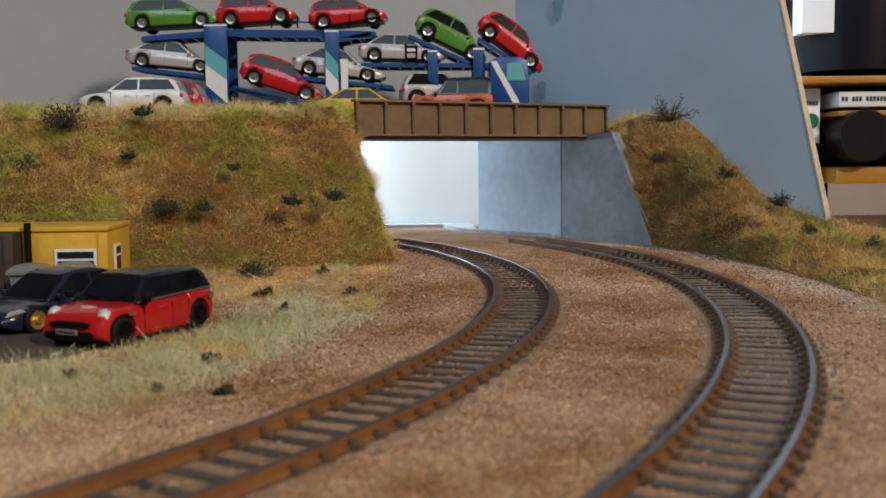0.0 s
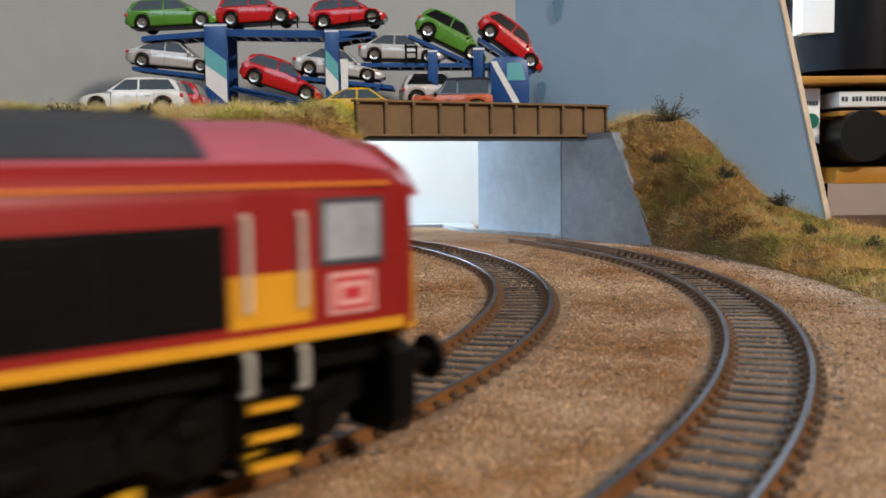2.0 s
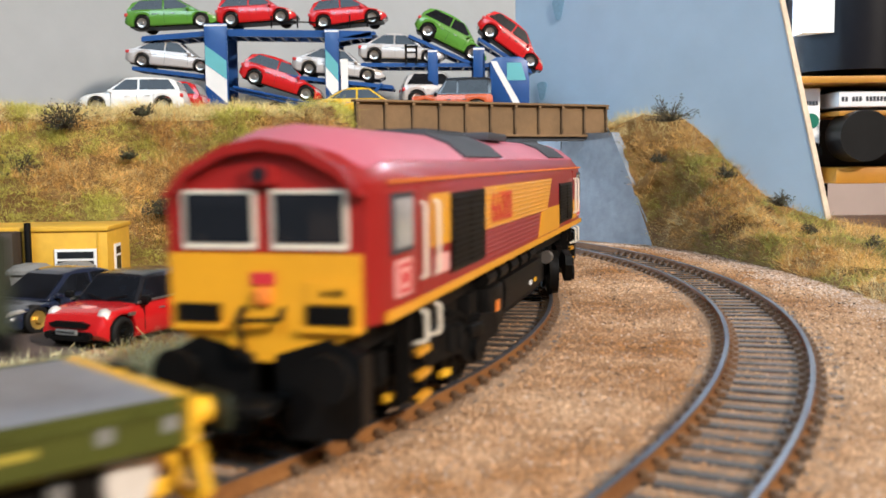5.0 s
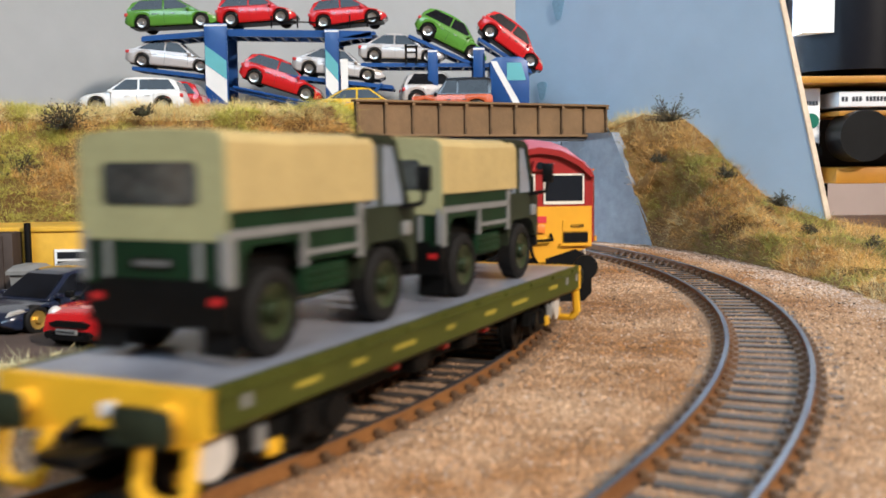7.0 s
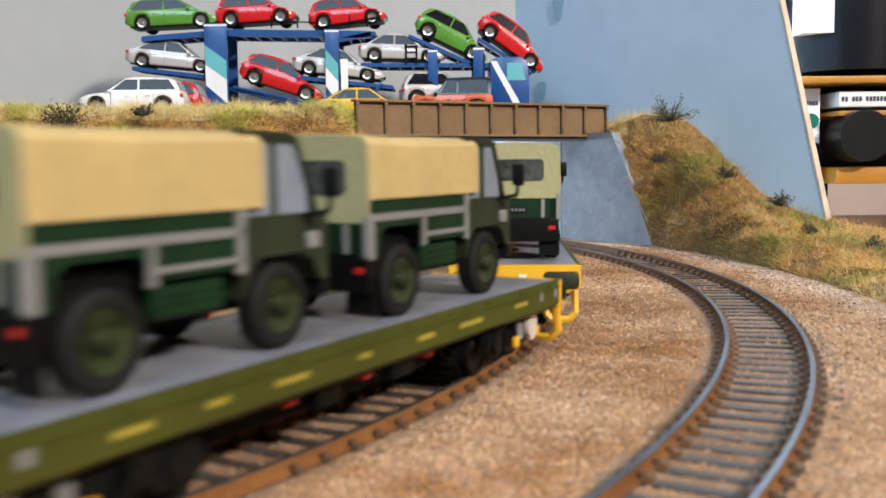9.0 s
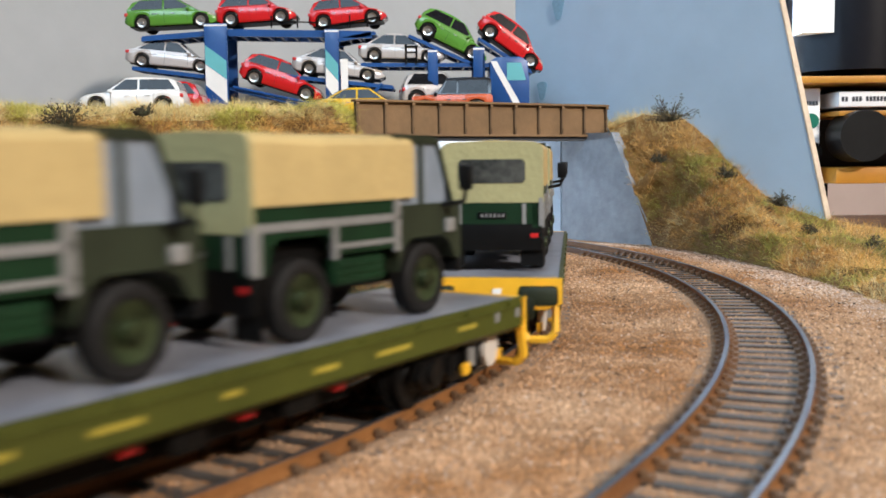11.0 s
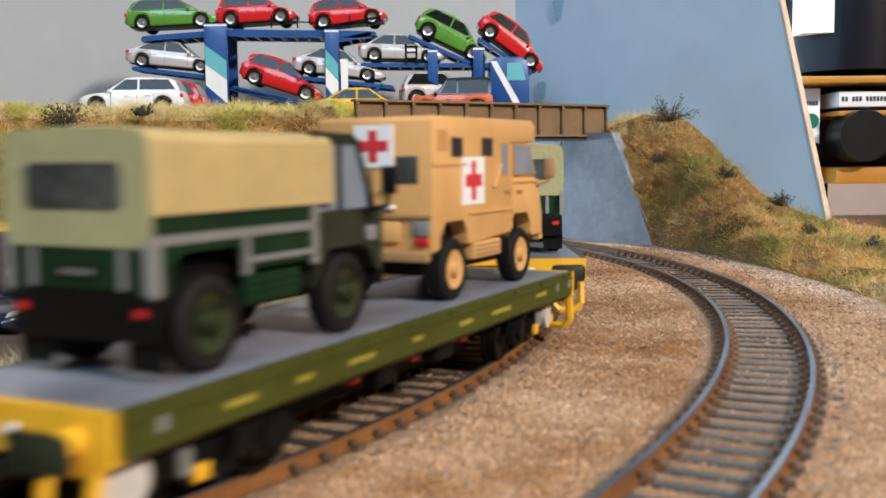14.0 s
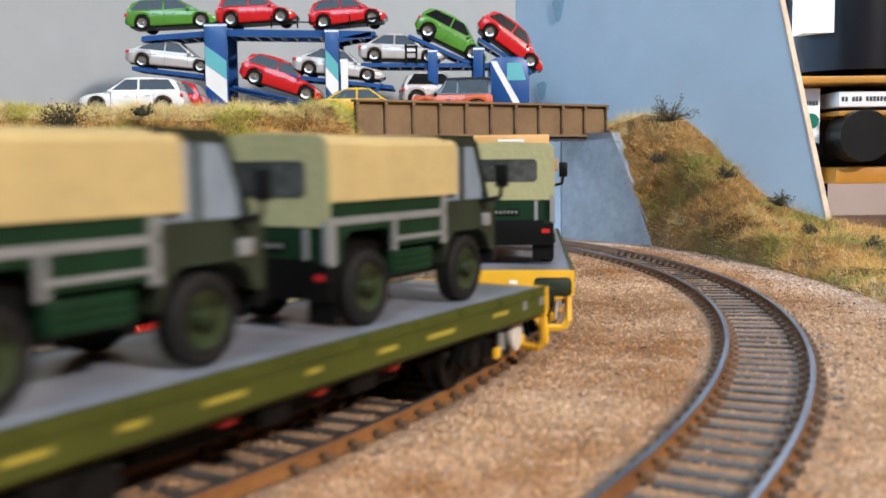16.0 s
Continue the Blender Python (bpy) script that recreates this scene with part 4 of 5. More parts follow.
        box(b, -28.0, -26.6, *sorted((s * 9.0, s * 11.0)), 7.4, 8.4, 0.2)
        part("tail_light", b, LAMPRED, t)
        b = B()
        box(b, -25.4, -24.6, *sorted((s * 6.6, s * 12)), 1.2, 7.4)
        part("mudflap", b, BLACK, t)
        for x in (-15.0, 17.0):
            road_wheel(t, x, s * 10.2, 6.2, 6.2, 4.0, HUBGREEN, s)
    for o in t.children_recursive:
        if not (o.name.startswith("wheel") or o.name.startswith("rim")):
            for v in o.data.vertices:
                v.co.x = 0.001 * float(np.interp(v.co.x * 1000, [-28.8, -21.6, -18.5, -7, -3.4, 9.6, 12.6, 24.6, 29], [-25.8, -22.0, -20.0, -9.5, -7.0, 9.2, 11.0, 25.0, 29.4]))
                v.co.z *= 1.10
    return t


# grey blue reflection painted into the opaque glass colour
CABGLASS = mat("cab_glass_reflection", (0.24, 0.28, 0.33), 0.1, 0, size=25, vary=0.15, coat=0.8)


def arch(x, r, z0, z):
    """Points of a squared wheel arch over an axle at x, from front to back."""
    return [(x + r * 1.06, z0), (x + r * 0.98, z - r * 0.38), (x + r * 0.62, z), (x - r * 0.62, z), (x - r * 0.98, z - r * 0.38), (x - r * 1.06, z0)]


def build_ambulance():
    """A box-bodied ambulance; origin under its middle on the deck."""
    t = thing("army_ambulance", "desert tan army ambulance with red crosses on white", "truck", "trucks on the train")
    W = 12.2
    RX, FX, WR = -14.6, 18.6, 5.9
    b = B()
    box(b, -22, 29, -8.6, 8.6, 5.2, 14.2)
    part("chassis", b, BLACK, t, "black chassis seen under the body")
    b = B()
    prism(b, [(-23.8, 9.6), (-23.8, 34.0), (-23.0, 34.7), (24.5, 35.2), (26.8, 34.2), (26.9, 30.4), (13.0, 30.2), (13.0, 11.2)] + arch(RX, 5.9, 10.2, 15.0), -W, W, "y", 0.3)
    body = part("box_body", b, TAN, t, "tan box body with a roof reaching over the cab")
    b = B()
    prism(b, [(12.6, 11.2), (12.6, 22.6), (27.2, 22.6), (29.4, 20.6), (31.2, 14.6), (31.4, 9.6), (25.2, 9.6)] + arch(FX, 5.9, 10.2, 14.9), -W + 0.1, W - 0.1, "y", 0.25)
    loft(b, [[(x, y, z) for x, z in ((12.8, 22.4), (12.8, 30.4), (23.4, 30.4), (27.3, 22.4))] for y in (-W + 0.4, W - 0.4)])
    cab = part("cab", b, TAN, t, "tan forward control cab")
    for s in (-1, 1):
        for pts, mt in (([(-16, 27.3), (-16, 30.8), (-11.4, 30.8), (-11.4, 27.3)], DARKGLASS), ([(-2.2, 27.4), (-2.2, 30.9), (2.8, 30.9), (2.8, 27.4)], DARKGLASS),
                        ([(7.8, 23.7), (7.8, 29.7), (10.9, 29.7), (10.9, 23.7)], CABGLASS), ([(15.2, 23.5), (14.5, 29.6), (22.9, 29.6), (26.2, 23.5)], CABGLASS)):
            b = B()
            cx, cz = sum(p[0] for p in pts) / 4, sum(p[1] for p in pts) / 4
            prism(b, [(cx + (x - cx) * 1.14, cz + (z - cz) * 1.12) for x, z in pts], s * (W - 0.6), s * (W + 0.06), "y")
            fr = part("window_surround", b, TAN_D, t)
            b = B()
            prism(b, pts, s * (W - 0.6), s * (W + 0.12), "y")
            part("side_window", b, mt, fr)
        b = B()
        prism(b, [(-11.6, 17.9), (-11.6, 27.2), (-1.4, 27.2), (-1.4, 17.9)], s * (W - 0.2), s * (W + 0.16), "y")
        sq = part("white_square", b, PAPER, body, "white square with a red cross")
        b = B()
        box(b, -7.5, -5.5, *sorted((s * W, s * (W + 0.24))), 18.8, 26.4)
        box(b, -10.2, -2.8, *sorted((s * W, s * (W + 0.26))), 21.4, 23.8)
        part("cross", b, CROSSRED, sq)
        b = B()
        box(b, -8.8, 13.2, *sorted((s * (W - 0.1), s * (W + 0.4))), 16.0, 16.7)
        box(b, 13.4, 29.4, *sorted((s * (W - 0.2), s * (W + 0.3))), 21.6, 22.1)
        box(b, -23.8, -9.6, *sorted((s * (W - 0.1), s * (W + 0.25))), 25.6, 26.0)
        box(b, 12.7, 13.1, *sorted((s * (W - 0.1), s * (W + 0.25))), 12, 30)
        for k in range(5):
            box(b, -22.0, -17.6, *sorted((s * (W - 0.1), s * (W + 0.3))), 28.6 + k * 0.8, 29.1 + k * 0.8)
        rod(b, (3.2, s * (W + 0.3), 21), (6.6, s * (W + 0.3), 25.5), 0.4)
        part("moulding", b, TAN, body)
        b = B()
        for x, z in ((9.2, 19.6), (16.2, 19.4)):
            box(b, x, x + 2.4, *sorted((s * (W - 0.1), s * (W + 0.4))), z, z + 0.7, 0.1)
        part("door_handle", b, TAN_D, body)
        b = B()
        box(b, -6.0, 7.4, *sorted((s * 8, s * (W - 0.1))), 7.0, 10.4, 0.3)
        lk = part("side_locker", b, TAN, t)
        b = B()
        for k in range(3):
            box(b, -5.6, 7.0, *sorted((s * (W - 0.2), s * (W + 0.1))), 7.6 + k * 0.9, 8.0 + k * 0.9)
        part("rib", b, TAN_D, lk)
        b = B()
        crossbar([(27.5, s * W, 21), (28.6, s * (W + 2.2), 21.6), (28.6, s * (W + 2.8), 23)], 0.4, b)
        box(b, 28.0, 29.2, *sorted((s * (W + 1.6), s * (W + 4.2))), 22.4, 27.0, 0.4)
        part("mirror", b, TAN_D, t, "tan door mirror on an arm")
        b = B()
        box(b, -24.4, -23.4, *sorted((s * 8.6, s * 11.4)), 11.0, 12.4, 0.2)
        part("tail_light", b, LAMPRED, t)
        b = B()
        box(b, -24.3, -23.4, *sorted((s * 8.2, s * 11.6)), 12.8, 15.6, 0.2)
        part("lamp_unit", b, GREYCARD, t)
        b = B()
        box(b, -24.05, -23.4, *sorted((s * 4.6, s * 9.2)), 22.4, 27.4, 0.2)
        part("rear_window", b, GLIMPSEGLASS, t)
        b = B()
        tube(b, (31.0, s * 7.4, 13.6), "x", 1.5, 0.8, 14)
        part("headlight", b, WHITEMETAL, t)
        for x in (RX, FX):
            road_wheel(t, x, s * 10.2, WR, WR, 4.0, TAN, s)
    b = B()
    box(b, -24.1, -23.5, -4.2, 4.2, 25.4, 33.2)
    sq = part("white_square", b, PAPER, body)
    b = B()
    box(b, -24.22, -23.9, -0.9, 0.9, 26.4, 32.2)
    box(b, -24.24, -23.9, -3.2, 3.2, 28.4, 30.3)
    part("cross", b, CROSSRED, sq)
    b = B()
    box(b, -24.2, -23.4, -0.2, 0.2, 11, 25.2)
    box(b, -24.4, -23.4, -11.9, 11.9, 16.1, 16.7)
    box(b, -25.2, -23.4, -11.5, 11.5, 8.0, 9.8, 0.3)
    part("rear_door_trim", b, TAN_D, t)
    b = B()
    for z in (17.6, 21.0):
        box(b, -24.7, -23.7, -4.4, -2.0, z, z + 0.8, 0.2)
    part("door_catch", b, PAPER, t, "pale rear door catches")
    b = B()
    box(b, -24.5, -23.7, -5.4, 5.4, 11.4, 15.4, 0.5)
    part("rear_locker", b, TAN, t)
    b = B()
    box(b, 30.6, 32.2, -W + 0.3, W - 0.3, 8.2, 10.2, 0.4)
    part("bumper", b, TAN, t)
    return t


# the train, front to back, each with its place along the track at 7 s
SPEED = 71.2
loco = build_loco()
wagon = build_wagon()
truck = build_truck()
ambulance = build_ambulance()
wagons = [wagon] + [copy_thing(wagon, Matrix()) for _ in range(4)]


def parts_named(ob, name):
    return [o for o in ob.children_recursive if o.name.split(".")[0] == name]


loads = []
trucks_left = [truck]
for k, w in enumerate(wagons):
    for x in ((27.0, -37.5), (29.0, -36.0), (29.5, -33.5), (33.6, -36.5), (30.6, -38.0))[k]:
        if k == 3 and x > 0:
            a = ambulance
        elif trucks_left:
            a = trucks_left.pop()
        else:
            a = copy_thing(truck, Matrix())
        loads.append((a, k, x))


def along(s, a):
    """The pose of a vehicle whose pivots, a to either side of its middle, run on the track; s: arc of its middle."""
    th = s / R1
    r = math.sqrt(R1 * R1 - a * a)
    return mm(C1.x + r * math.cos(th), C1.y + r * math.sin(th), RAIL_Z, 0, 0, math.degrees(th) + 90)


def place(t, k):
    """Arc of vehicle k at t seconds: -1 the locomotive, 0 to 4 the wagons."""
    base = 44.5 if k < 0 else -164.1 - 170.2 * k
    early = max(0.0, 4.2 - t)
    ease = min(1.0, max(0.0, (6.3 - t) / 2.1)) if k < 0 else 0.0
    return base + SPEED * (t - 7.0) + 2.6 * ease * ease * (3 - 2 * ease) - 3.8 * early - 0.87 * min(early, 2.2) ** 2


# ---- road vehicles ----
def taper(bm, pts, w0, w1, z0, z1):
    """A side outline (x, z) pushed across, narrowing from w0 at height z0 to w1 at z1."""
    def w(z):
        k = min(1, max(0, (z - z0) / (z1 - z0)))
        return w0 + (w1 - w0) * k
    return loft(bm, [[(x, s * w(z), z) for x, z in pts] for s in (-1, 1)])


SHAPES = {
    # lower outline: place along the length, height of the top, half width; glass outline: place, height
    "hatch": ([(0, .40, .80), (.015, .57, .92), (.12, .63, .99), (.35, .62, 1), (.62, .60, 1), (.72, .575, .99), (.86, .50, .95), (.955, .42, .86), (1, .28, .70)],
              [(.025, .60), (.085, .88), (.20, .975), (.40, 1.0), (.56, .95), (.775, .565)]),
    "saloon": ([(0, .42, .80), (.02, .56, .92), (.12, .60, .99), (.35, .58, 1), (.62, .555, 1), (.70, .53, .99), (.86, .46, .95), (.96, .38, .86), (1, .28, .72)],
               [(.09, .59), (.24, .90), (.34, .985), (.46, 1.0), (.56, .95), (.74, .53)]),
    "suv": ([(0, .42, .84), (.012, .60, .94), (.10, .63, .99), (.35, .62, 1), (.62, .60, 1), (.70, .585, .99), (.88, .53, .96), (.965, .45, .88), (1, .32, .78)],
            [(.03, .62), (.07, .88), (.16, .965), (.42, 1.0), (.55, .97), (.725, .58)]),
    "cube": ([(0, .42, .84), (.012, .60, .93), (.08, .64, .985), (.35, .625, 1), (.62, .60, 1), (.70, .585, .99), (.86, .55, .96), (.965, .48, .88), (1, .30, .78)],
             [(.02, .63), (.05, .88), (.12, .965), (.42, 1.0), (.59, .97), (.715, .58)]),
    "box": ([(0, .50, .96), (.01, .60, .98), (.10, .60, 1), (.35, .60, 1), (.62, .60, 1), (.70, .60, 1), (.90, .57, .98), (.985, .54, .96), (1, .35, .94)],
            [(.015, .60), (.02, .97), (.10, 1.0), (.42, 1.0), (.56, .98), (.66, .60)]),
}


def build_car(name, label, L, W, H, paint, shape="hatch", roof=None, rim=SILVER, group="", bottom=0.12, m=None, r=None, axles=(0.19, 0.815), round_lights=False):
    """A small die-cast car, nose along +x, on its wheels at z = 0, with cut-out wheel arches."""
    t = thing(name, label, "car", group, m)
    hw = W / 2
    low, glass = SHAPES[shape]
    low = sorted(tuple(p) for p in spline(low, 4))
    r = r or 0.225 * H
    X = lambda f: (f - 0.5) * L
    ra = 1.14 * r
    # stations along the length, denser over the wheels
    fs = {k / 30 for k in range(31)}
    for f in axles:
        fs |= {f + ra / L * math.cos(math.pi * k / 10) for k in range(11)}
        fs |= {f + q * ra / L * 1.02 for q in (-1, 1)}
    rings = []
    for f in sorted(f for f in fs if 0 <= f <= 1):
        zt = H * float(np.interp(f, [a[0] for a in low], [a[1] for a in low]))
        y = hw * float(np.interp(f, [a[0] for a in low], [a[2] for a in low]))
        zb = bottom * H * (1.0 + 0.9 * max(0.0, abs(f - 0.5) - 0.44) / 0.06)
        for c in axles:
            d = abs(f - c) * L
            if d < ra * 0.9999:
                zb = max(zb, r + math.sqrt(ra * ra - d * d))
        zb = min(zb, zt - 0.06 * H)
        h = zt - zb
        half = [(y * 0.94, zb), (y * 0.985, zb + 0.08 * h), (y, zb + 0.42 * h), (y * 0.995, zb + 0.62 * h), (y * 0.965, zb + 0.80 * h), (y * 0.91, zt - 0.035 * h), (y * 0.84, zt), (y * 0.42, zt + 0.012 * H)]
        rings.append([(X(f), yy, zz) for yy, zz in half + [(-yy, zz) for yy, zz in half[::-1]]])
    b = B()
    loft(b, rings)
    body = part("body", b, paint, t)
    b = B()
    box(b, X(0.05), X(0.95), -hw * 0.74, hw * 0.74, bottom * H * 0.8, 0.36 * H)
    part("underside", b, BLACK, t)
    # cabin shell with panes set into it
    zb, zt = glass[0][1] * H, H
    wq = lambda z: hw * (0.90 + (0.70 - 0.90) * min(1.0, max(0.0, (z - zb) / (zt - zb))))
    b = B()
    crown = [glass[0]] + [tuple(p)[:2] for p in spline([(*p, 0) for p in glass[1:5]], 4)] + [glass[5]]
    side = [(X(f), z * H) for f, z in crown]
    rows = []
    for k, lift in ((-1.0, -0.045 * H), (-0.95, -0.022 * H), (-0.84, -0.008 * H), (-0.5, 0), (0, 0.006 * H), (0.5, 0), (0.84, -0.008 * H), (0.95, -0.022 * H), (1.0, -0.045 * H)):
        rows.append([(x, k * wq(z), z + (lift if z > zb + 0.2 * H else 0)) for x, z in side])
    loft(b, rows)
    part("roof", b, roof or paint, t)
    def edge(pts, z):
        return float(np.interp(z, [p[1] * H for p in pts], [X(p[0]) for p in pts]))
    z0, z1 = zb + 0.025 * H, 0.915 * H
    xr = lambda z: edge(glass[0:3], z) + 0.035 * L
    xf = lambda z: edge(glass[5:3:-1], z) - 0.030 * L
    xm = X(0.42)
    for s in (-1, 1):
        for pts in ([(xr(z0), z0), (xm - 0.010 * L, z0), (xm - 0.010 * L, z1), (xr(z1), z1)], [(xm + 0.010 * L, z0), (xf(z0), z0), (xf(z1), z1), (xm + 0.010 * L, z1)]):
            b = B()
            loft(b, [[(x, s * (wq(z) + o), z) for x, z in pts] for o in (-0.4, 0.12)])
            part("side_window", b, CARGLASS, t, "dark tinted window")
    for p, q, nm in ((glass[5], glass[4], "windscreen"), (glass[0], glass[1], "rear_screen")):
        P, Q = Vector((X(p[0]), 0, p[1] * H)), Vector((X(q[0]), 0, q[1] * H))
        a, c = P.lerp(Q, 0.06), P.lerp(Q, 0.90)
        n = Vector((-(Q - P).z, 0, (Q - P).x)).normalized()
        n = n if n.z > 0 else -n
        if nm == "rear_screen" and n.x > 0:
            n = -n
        b = B()
        loft(b, [[a + n * o + Vector((0, -wq(a.z) * 0.90, 0)), a + n * o + Vector((0, wq(a.z) * 0.90, 0)),
                  c + n * o + Vector((0, wq(c.z) * 0.86, 0)), c + n * o + Vector((0, -wq(c.z) * 0.86, 0))] for o in (-0.4, 0.14)])
        part(nm, b, CARGLASS, t)
    for s in (-1, 1):
        for f in axles:
            road_wheel(t, X(f), s * (hw - 0.085 * W), r, r, 0.15 * W, rim, s)
        if not round_lights:
            b = B()
            loft(b, [[(X(0.885), s * hw * 0.945, 0.415 * H), (X(0.90), s * hw * 0.925, 0.445 * H), (X(0.955), s * hw * 0.86, 0.415 * H), (X(0.982), s * hw * 0.76, 0.34 * H)],
                     [(X(0.88), s * hw * 0.80, 0.415 * H), (X(0.90), s * hw * 0.80, 0.45 * H), (X(0.945), s * hw * 0.70, 0.42 * H), (X(0.97), s * hw * 0.60, 0.34 * H)]])
            part("headlight", b, WHITEMETAL, t, "clear headlight")
        b = B()
        box(b, X(0.003), X(0.045), *sorted((s * hw * 0.70, s * hw * 0.93)), 0.44 * H, 0.54 * H, 0.3)
        part("tail_light", b, LAMPRED, t, "red tail light")
        b = B()
        box(b, X(0.665), X(0.70), *sorted((s * hw * 0.90, s * hw * 1.10)), 0.56 * H, 0.64 * H, 0.35)
        part("mirror", b, BLACK if roof else paint, t)
        b = B()
        for f in (0.31, 0.50):
            box(b, X(f), X(f) + 0.045 * L, *sorted((s * hw * 0.95, s * hw * 1.008)), 0.465 * H, 0.485 * H)
        part("door_handle", b, rim if not roof else SILVER, body)
        b = B()
        for f in (0.275, 0.43, 0.675):
            box(b, X(f), X(f) + 0.10, *sorted((s * hw * 0.95, s * hw * 1.004)), 0.20 * H, 0.52 * H)
        part("door_seam", b, BLACK, body)
    b = B()
    box(b, X(0.96), X(1.002), -hw * 0.6, hw * 0.6, 0.20 * H, 0.27 * H, 0.1)
    part("grille", b, BLACK, t)
    return t


def build_transporter():
    """A car transporter with sloping decks, its side to the track; x along the road."""
    Y = 590
    t = thing("car_transporter", "blue model car transporter with white and turquoise bands", "lorry", m=mm(0, Y, 0))
    D = 12.5

    def slope(name, x0, z0, x1, z1, th=2.2, label=""):
        b = B()
        for s in (-1, 1):
            prism(b, [(x0, z0), (x1, z1), (x1, z1 - th), (x0, z0 - th)], s * D, s * (D - 3.2), "y")
        o = part(name, b, BLUE, t, label)
        n = max(2, int(abs(x1 - x0) / 7))
        for k in range(n + 1):
            x = x0 + (x1 - x0) * k / n
            z = z0 + (z1 - z0) * k / n
            b = B()
            box(b, x - 0.6, x + 0.6, -D + 1, D - 1, z - th, z - 0.6)
            part("crossbar", b, BLUE, o)
        return o

    def tower(x0, x1, z0, z1, band=True):
        for s in (-1, 1):
            b = B()
            box(b, x0, x1, *sorted((s * (D + 0.4), s * (D + 2.6))), z0, z1, 0.25)
            p = part("post", b, BLUE, t, "blue upright post with a slanting band")
            w = x1 - x0
            ys, ye = sorted((s * (D + 2.5), s * (D + 2.75)))
            h = (z1 - z0)
            if band:
                b = B()
                prism(b, [(x0 + .3, z0 + h * .77), (x0 + .3, z0 + h * .57), (x1 - .6, z0 + h * .40), (x1 - .6, z0 + h * .60)], ys, ye, "y")
                part("turquoise_band", b, TURQ, p)
                b = B()
                prism(b, [(x0 + .3, z0 + h * .565), (x0 + .3, z0 + h * .34), (x1 - .6, z0 + h * .14), (x1 - .6, z0 + h * .395)], ys, ye, "y")
                part("white_band", b, PAPER, p)
            b = B()
            box(b, x0, x1, *sorted((s * (D + 2.5), s * (D + 2.7))), z1 - 1.6, z1 - 0.6)
            part("cap_mark", b, PAPER, p)
            if s < 0:
                for k in range(16):
                    z = z0 + 4 + k * (h - 8) / 16
                    b = B()
                    box(b, x1 - 0.9, x1 + 0.3, -(D + 2.7), -(D + 2.2), z, z + 1.4)
                    part("rung", b, BLUE, p)

    tower(-135.5, -122.5, 74, 127)
    tower(-66.5, -58.5, 74, 123)
    tower(-7.5, -2.0, 80, 111, False)
    tower(18.5, 25, 90, 112, False)
    slope("upper_deck", -172, 120.5, -122, 124, 3.0)
    slope("upper_deck", -122, 124, -40, 122, 4.0)
    slope("upper_deck", -60, 118, -38, 122)
    slope("middle_deck", -178, 103.6, -135, 98)
    slope("middle_deck", -90, 98, -28, 91)
    slope("lower_deck", -122, 91, -70, 78.5, 1.6)
    slope("lower_deck", -125, 80, -70, 79, 2.5)
    slope("middle_deck", -46, 104, 28, 103)
    slope("upper_ramp", -18, 120, 24, 101)
    slope("upper_ramp", 22, 118, 52, 99)
    b = B()
    box(b, -165, 0, -10, 10, 74.5, 78, 0.4)
    part("trailer_frame", b, BLUE, t)
    for x in (-110, -96, -20, -6, 34):
        for s in (-1, 1):
            road_wheel(t, x, s * 11, 77, 5.5, 5, SILVER, s)
    # tractor cab
    b = B()
    prism(b, [(28, 74), (28, 104), (32, 106.5), (46, 106.5), (50, 104), (51, 92), (51, 74)], -14, 14, "y", 0.8)
    cab = part("cab", b, BLUE, t, "blue lorry cab with turquoise window")
    for s in (-1, 1):
        b = B()
        prism(b, [(38, 93), (38, 103), (46, 103), (49, 93)], s * 13.9, s * 14.2, "y")
        part("side_window", b, TURQ, cab)
        b = B()
        prism(b, [(28.4, 104), (32, 104), (46, 79), (42, 79)], s * 13.9, s * 14.15, "y")
        part("white_slash", b, PAPER, cab)
    b = B()
    box(b, -57.5, -53.5, -D - 3, -D - 2, 74, 106)
    part("ladder_board", b, PAPER, t)
    b = B()
    for s in (-1,):
        for x in (-20, -14):
            rod(b, (x, s * (D + 1), 103), (x, s * (D + 1), 114), 0.6)
        for z in (106, 109.5, 113):
            rod(b, (-20, s * (D + 1), z), (-14, s * (D + 1), z), 0.5)
        for x in (-97, -82, -70, -52, -42):
            rod(b, (x, s * (D + 1), 124), (x, s * (D + 1), 131), 0.45)
        rod(b, (-100, s * (D + 1), 128), (-70, s * (D + 1), 127), 0.4)
        rod(b, (-70, s * (D + 1), 124), (-34, s * (D + 1), 130), 0.5)
    part("guard_rail", b, BLACK, t)
    b = B()
    rod(b, (-48, -D - 1, 76), (-34, -D - 1, 92), 1.0)
    rod(b, (-120, -D - 1, 91), (-70, -D - 1, 80), 0.8)
    part("ram", b, BLUE, t)
    g = "cars on the transporter"
    cars = [("green hatchback with silver wheels", PGREEN, "hatch", 54, 18.5, -154.5, 124.5, -2),
            ("red hatchback on the upper deck", PRED, "hatch", 46, 18.5, -106, 126, -3),
            ("red hatchback at the end of the upper deck", PRED, "hatch", 45, 18, -53, 124.5, -5),
            ("silver saloon on the sloping middle deck", PSILVER, "saloon", 54, 17.5, -156, 101, 6),
            ("red hatchback tipped nose down on the ramp", PRED, "hatch", 50, 19.5, -94.5, 87.5, 18),
            ("silver saloon tipped down on the middle deck", PSILVER, "saloon", 54, 17.5, -60, 95.2, 7),
            ("silver saloon above the tractor", PSILVER, "saloon", 50, 17, -23, 104, 2),
            ("green hatchback tipped nose down on the ramp", PGREEN, "hatch", 46, 19, 3.5, 111.5, 27),
            ("red hatchback tipped steeply over the cab", PRED, "hatch", 46, 18, 37.5, 109, 36)]
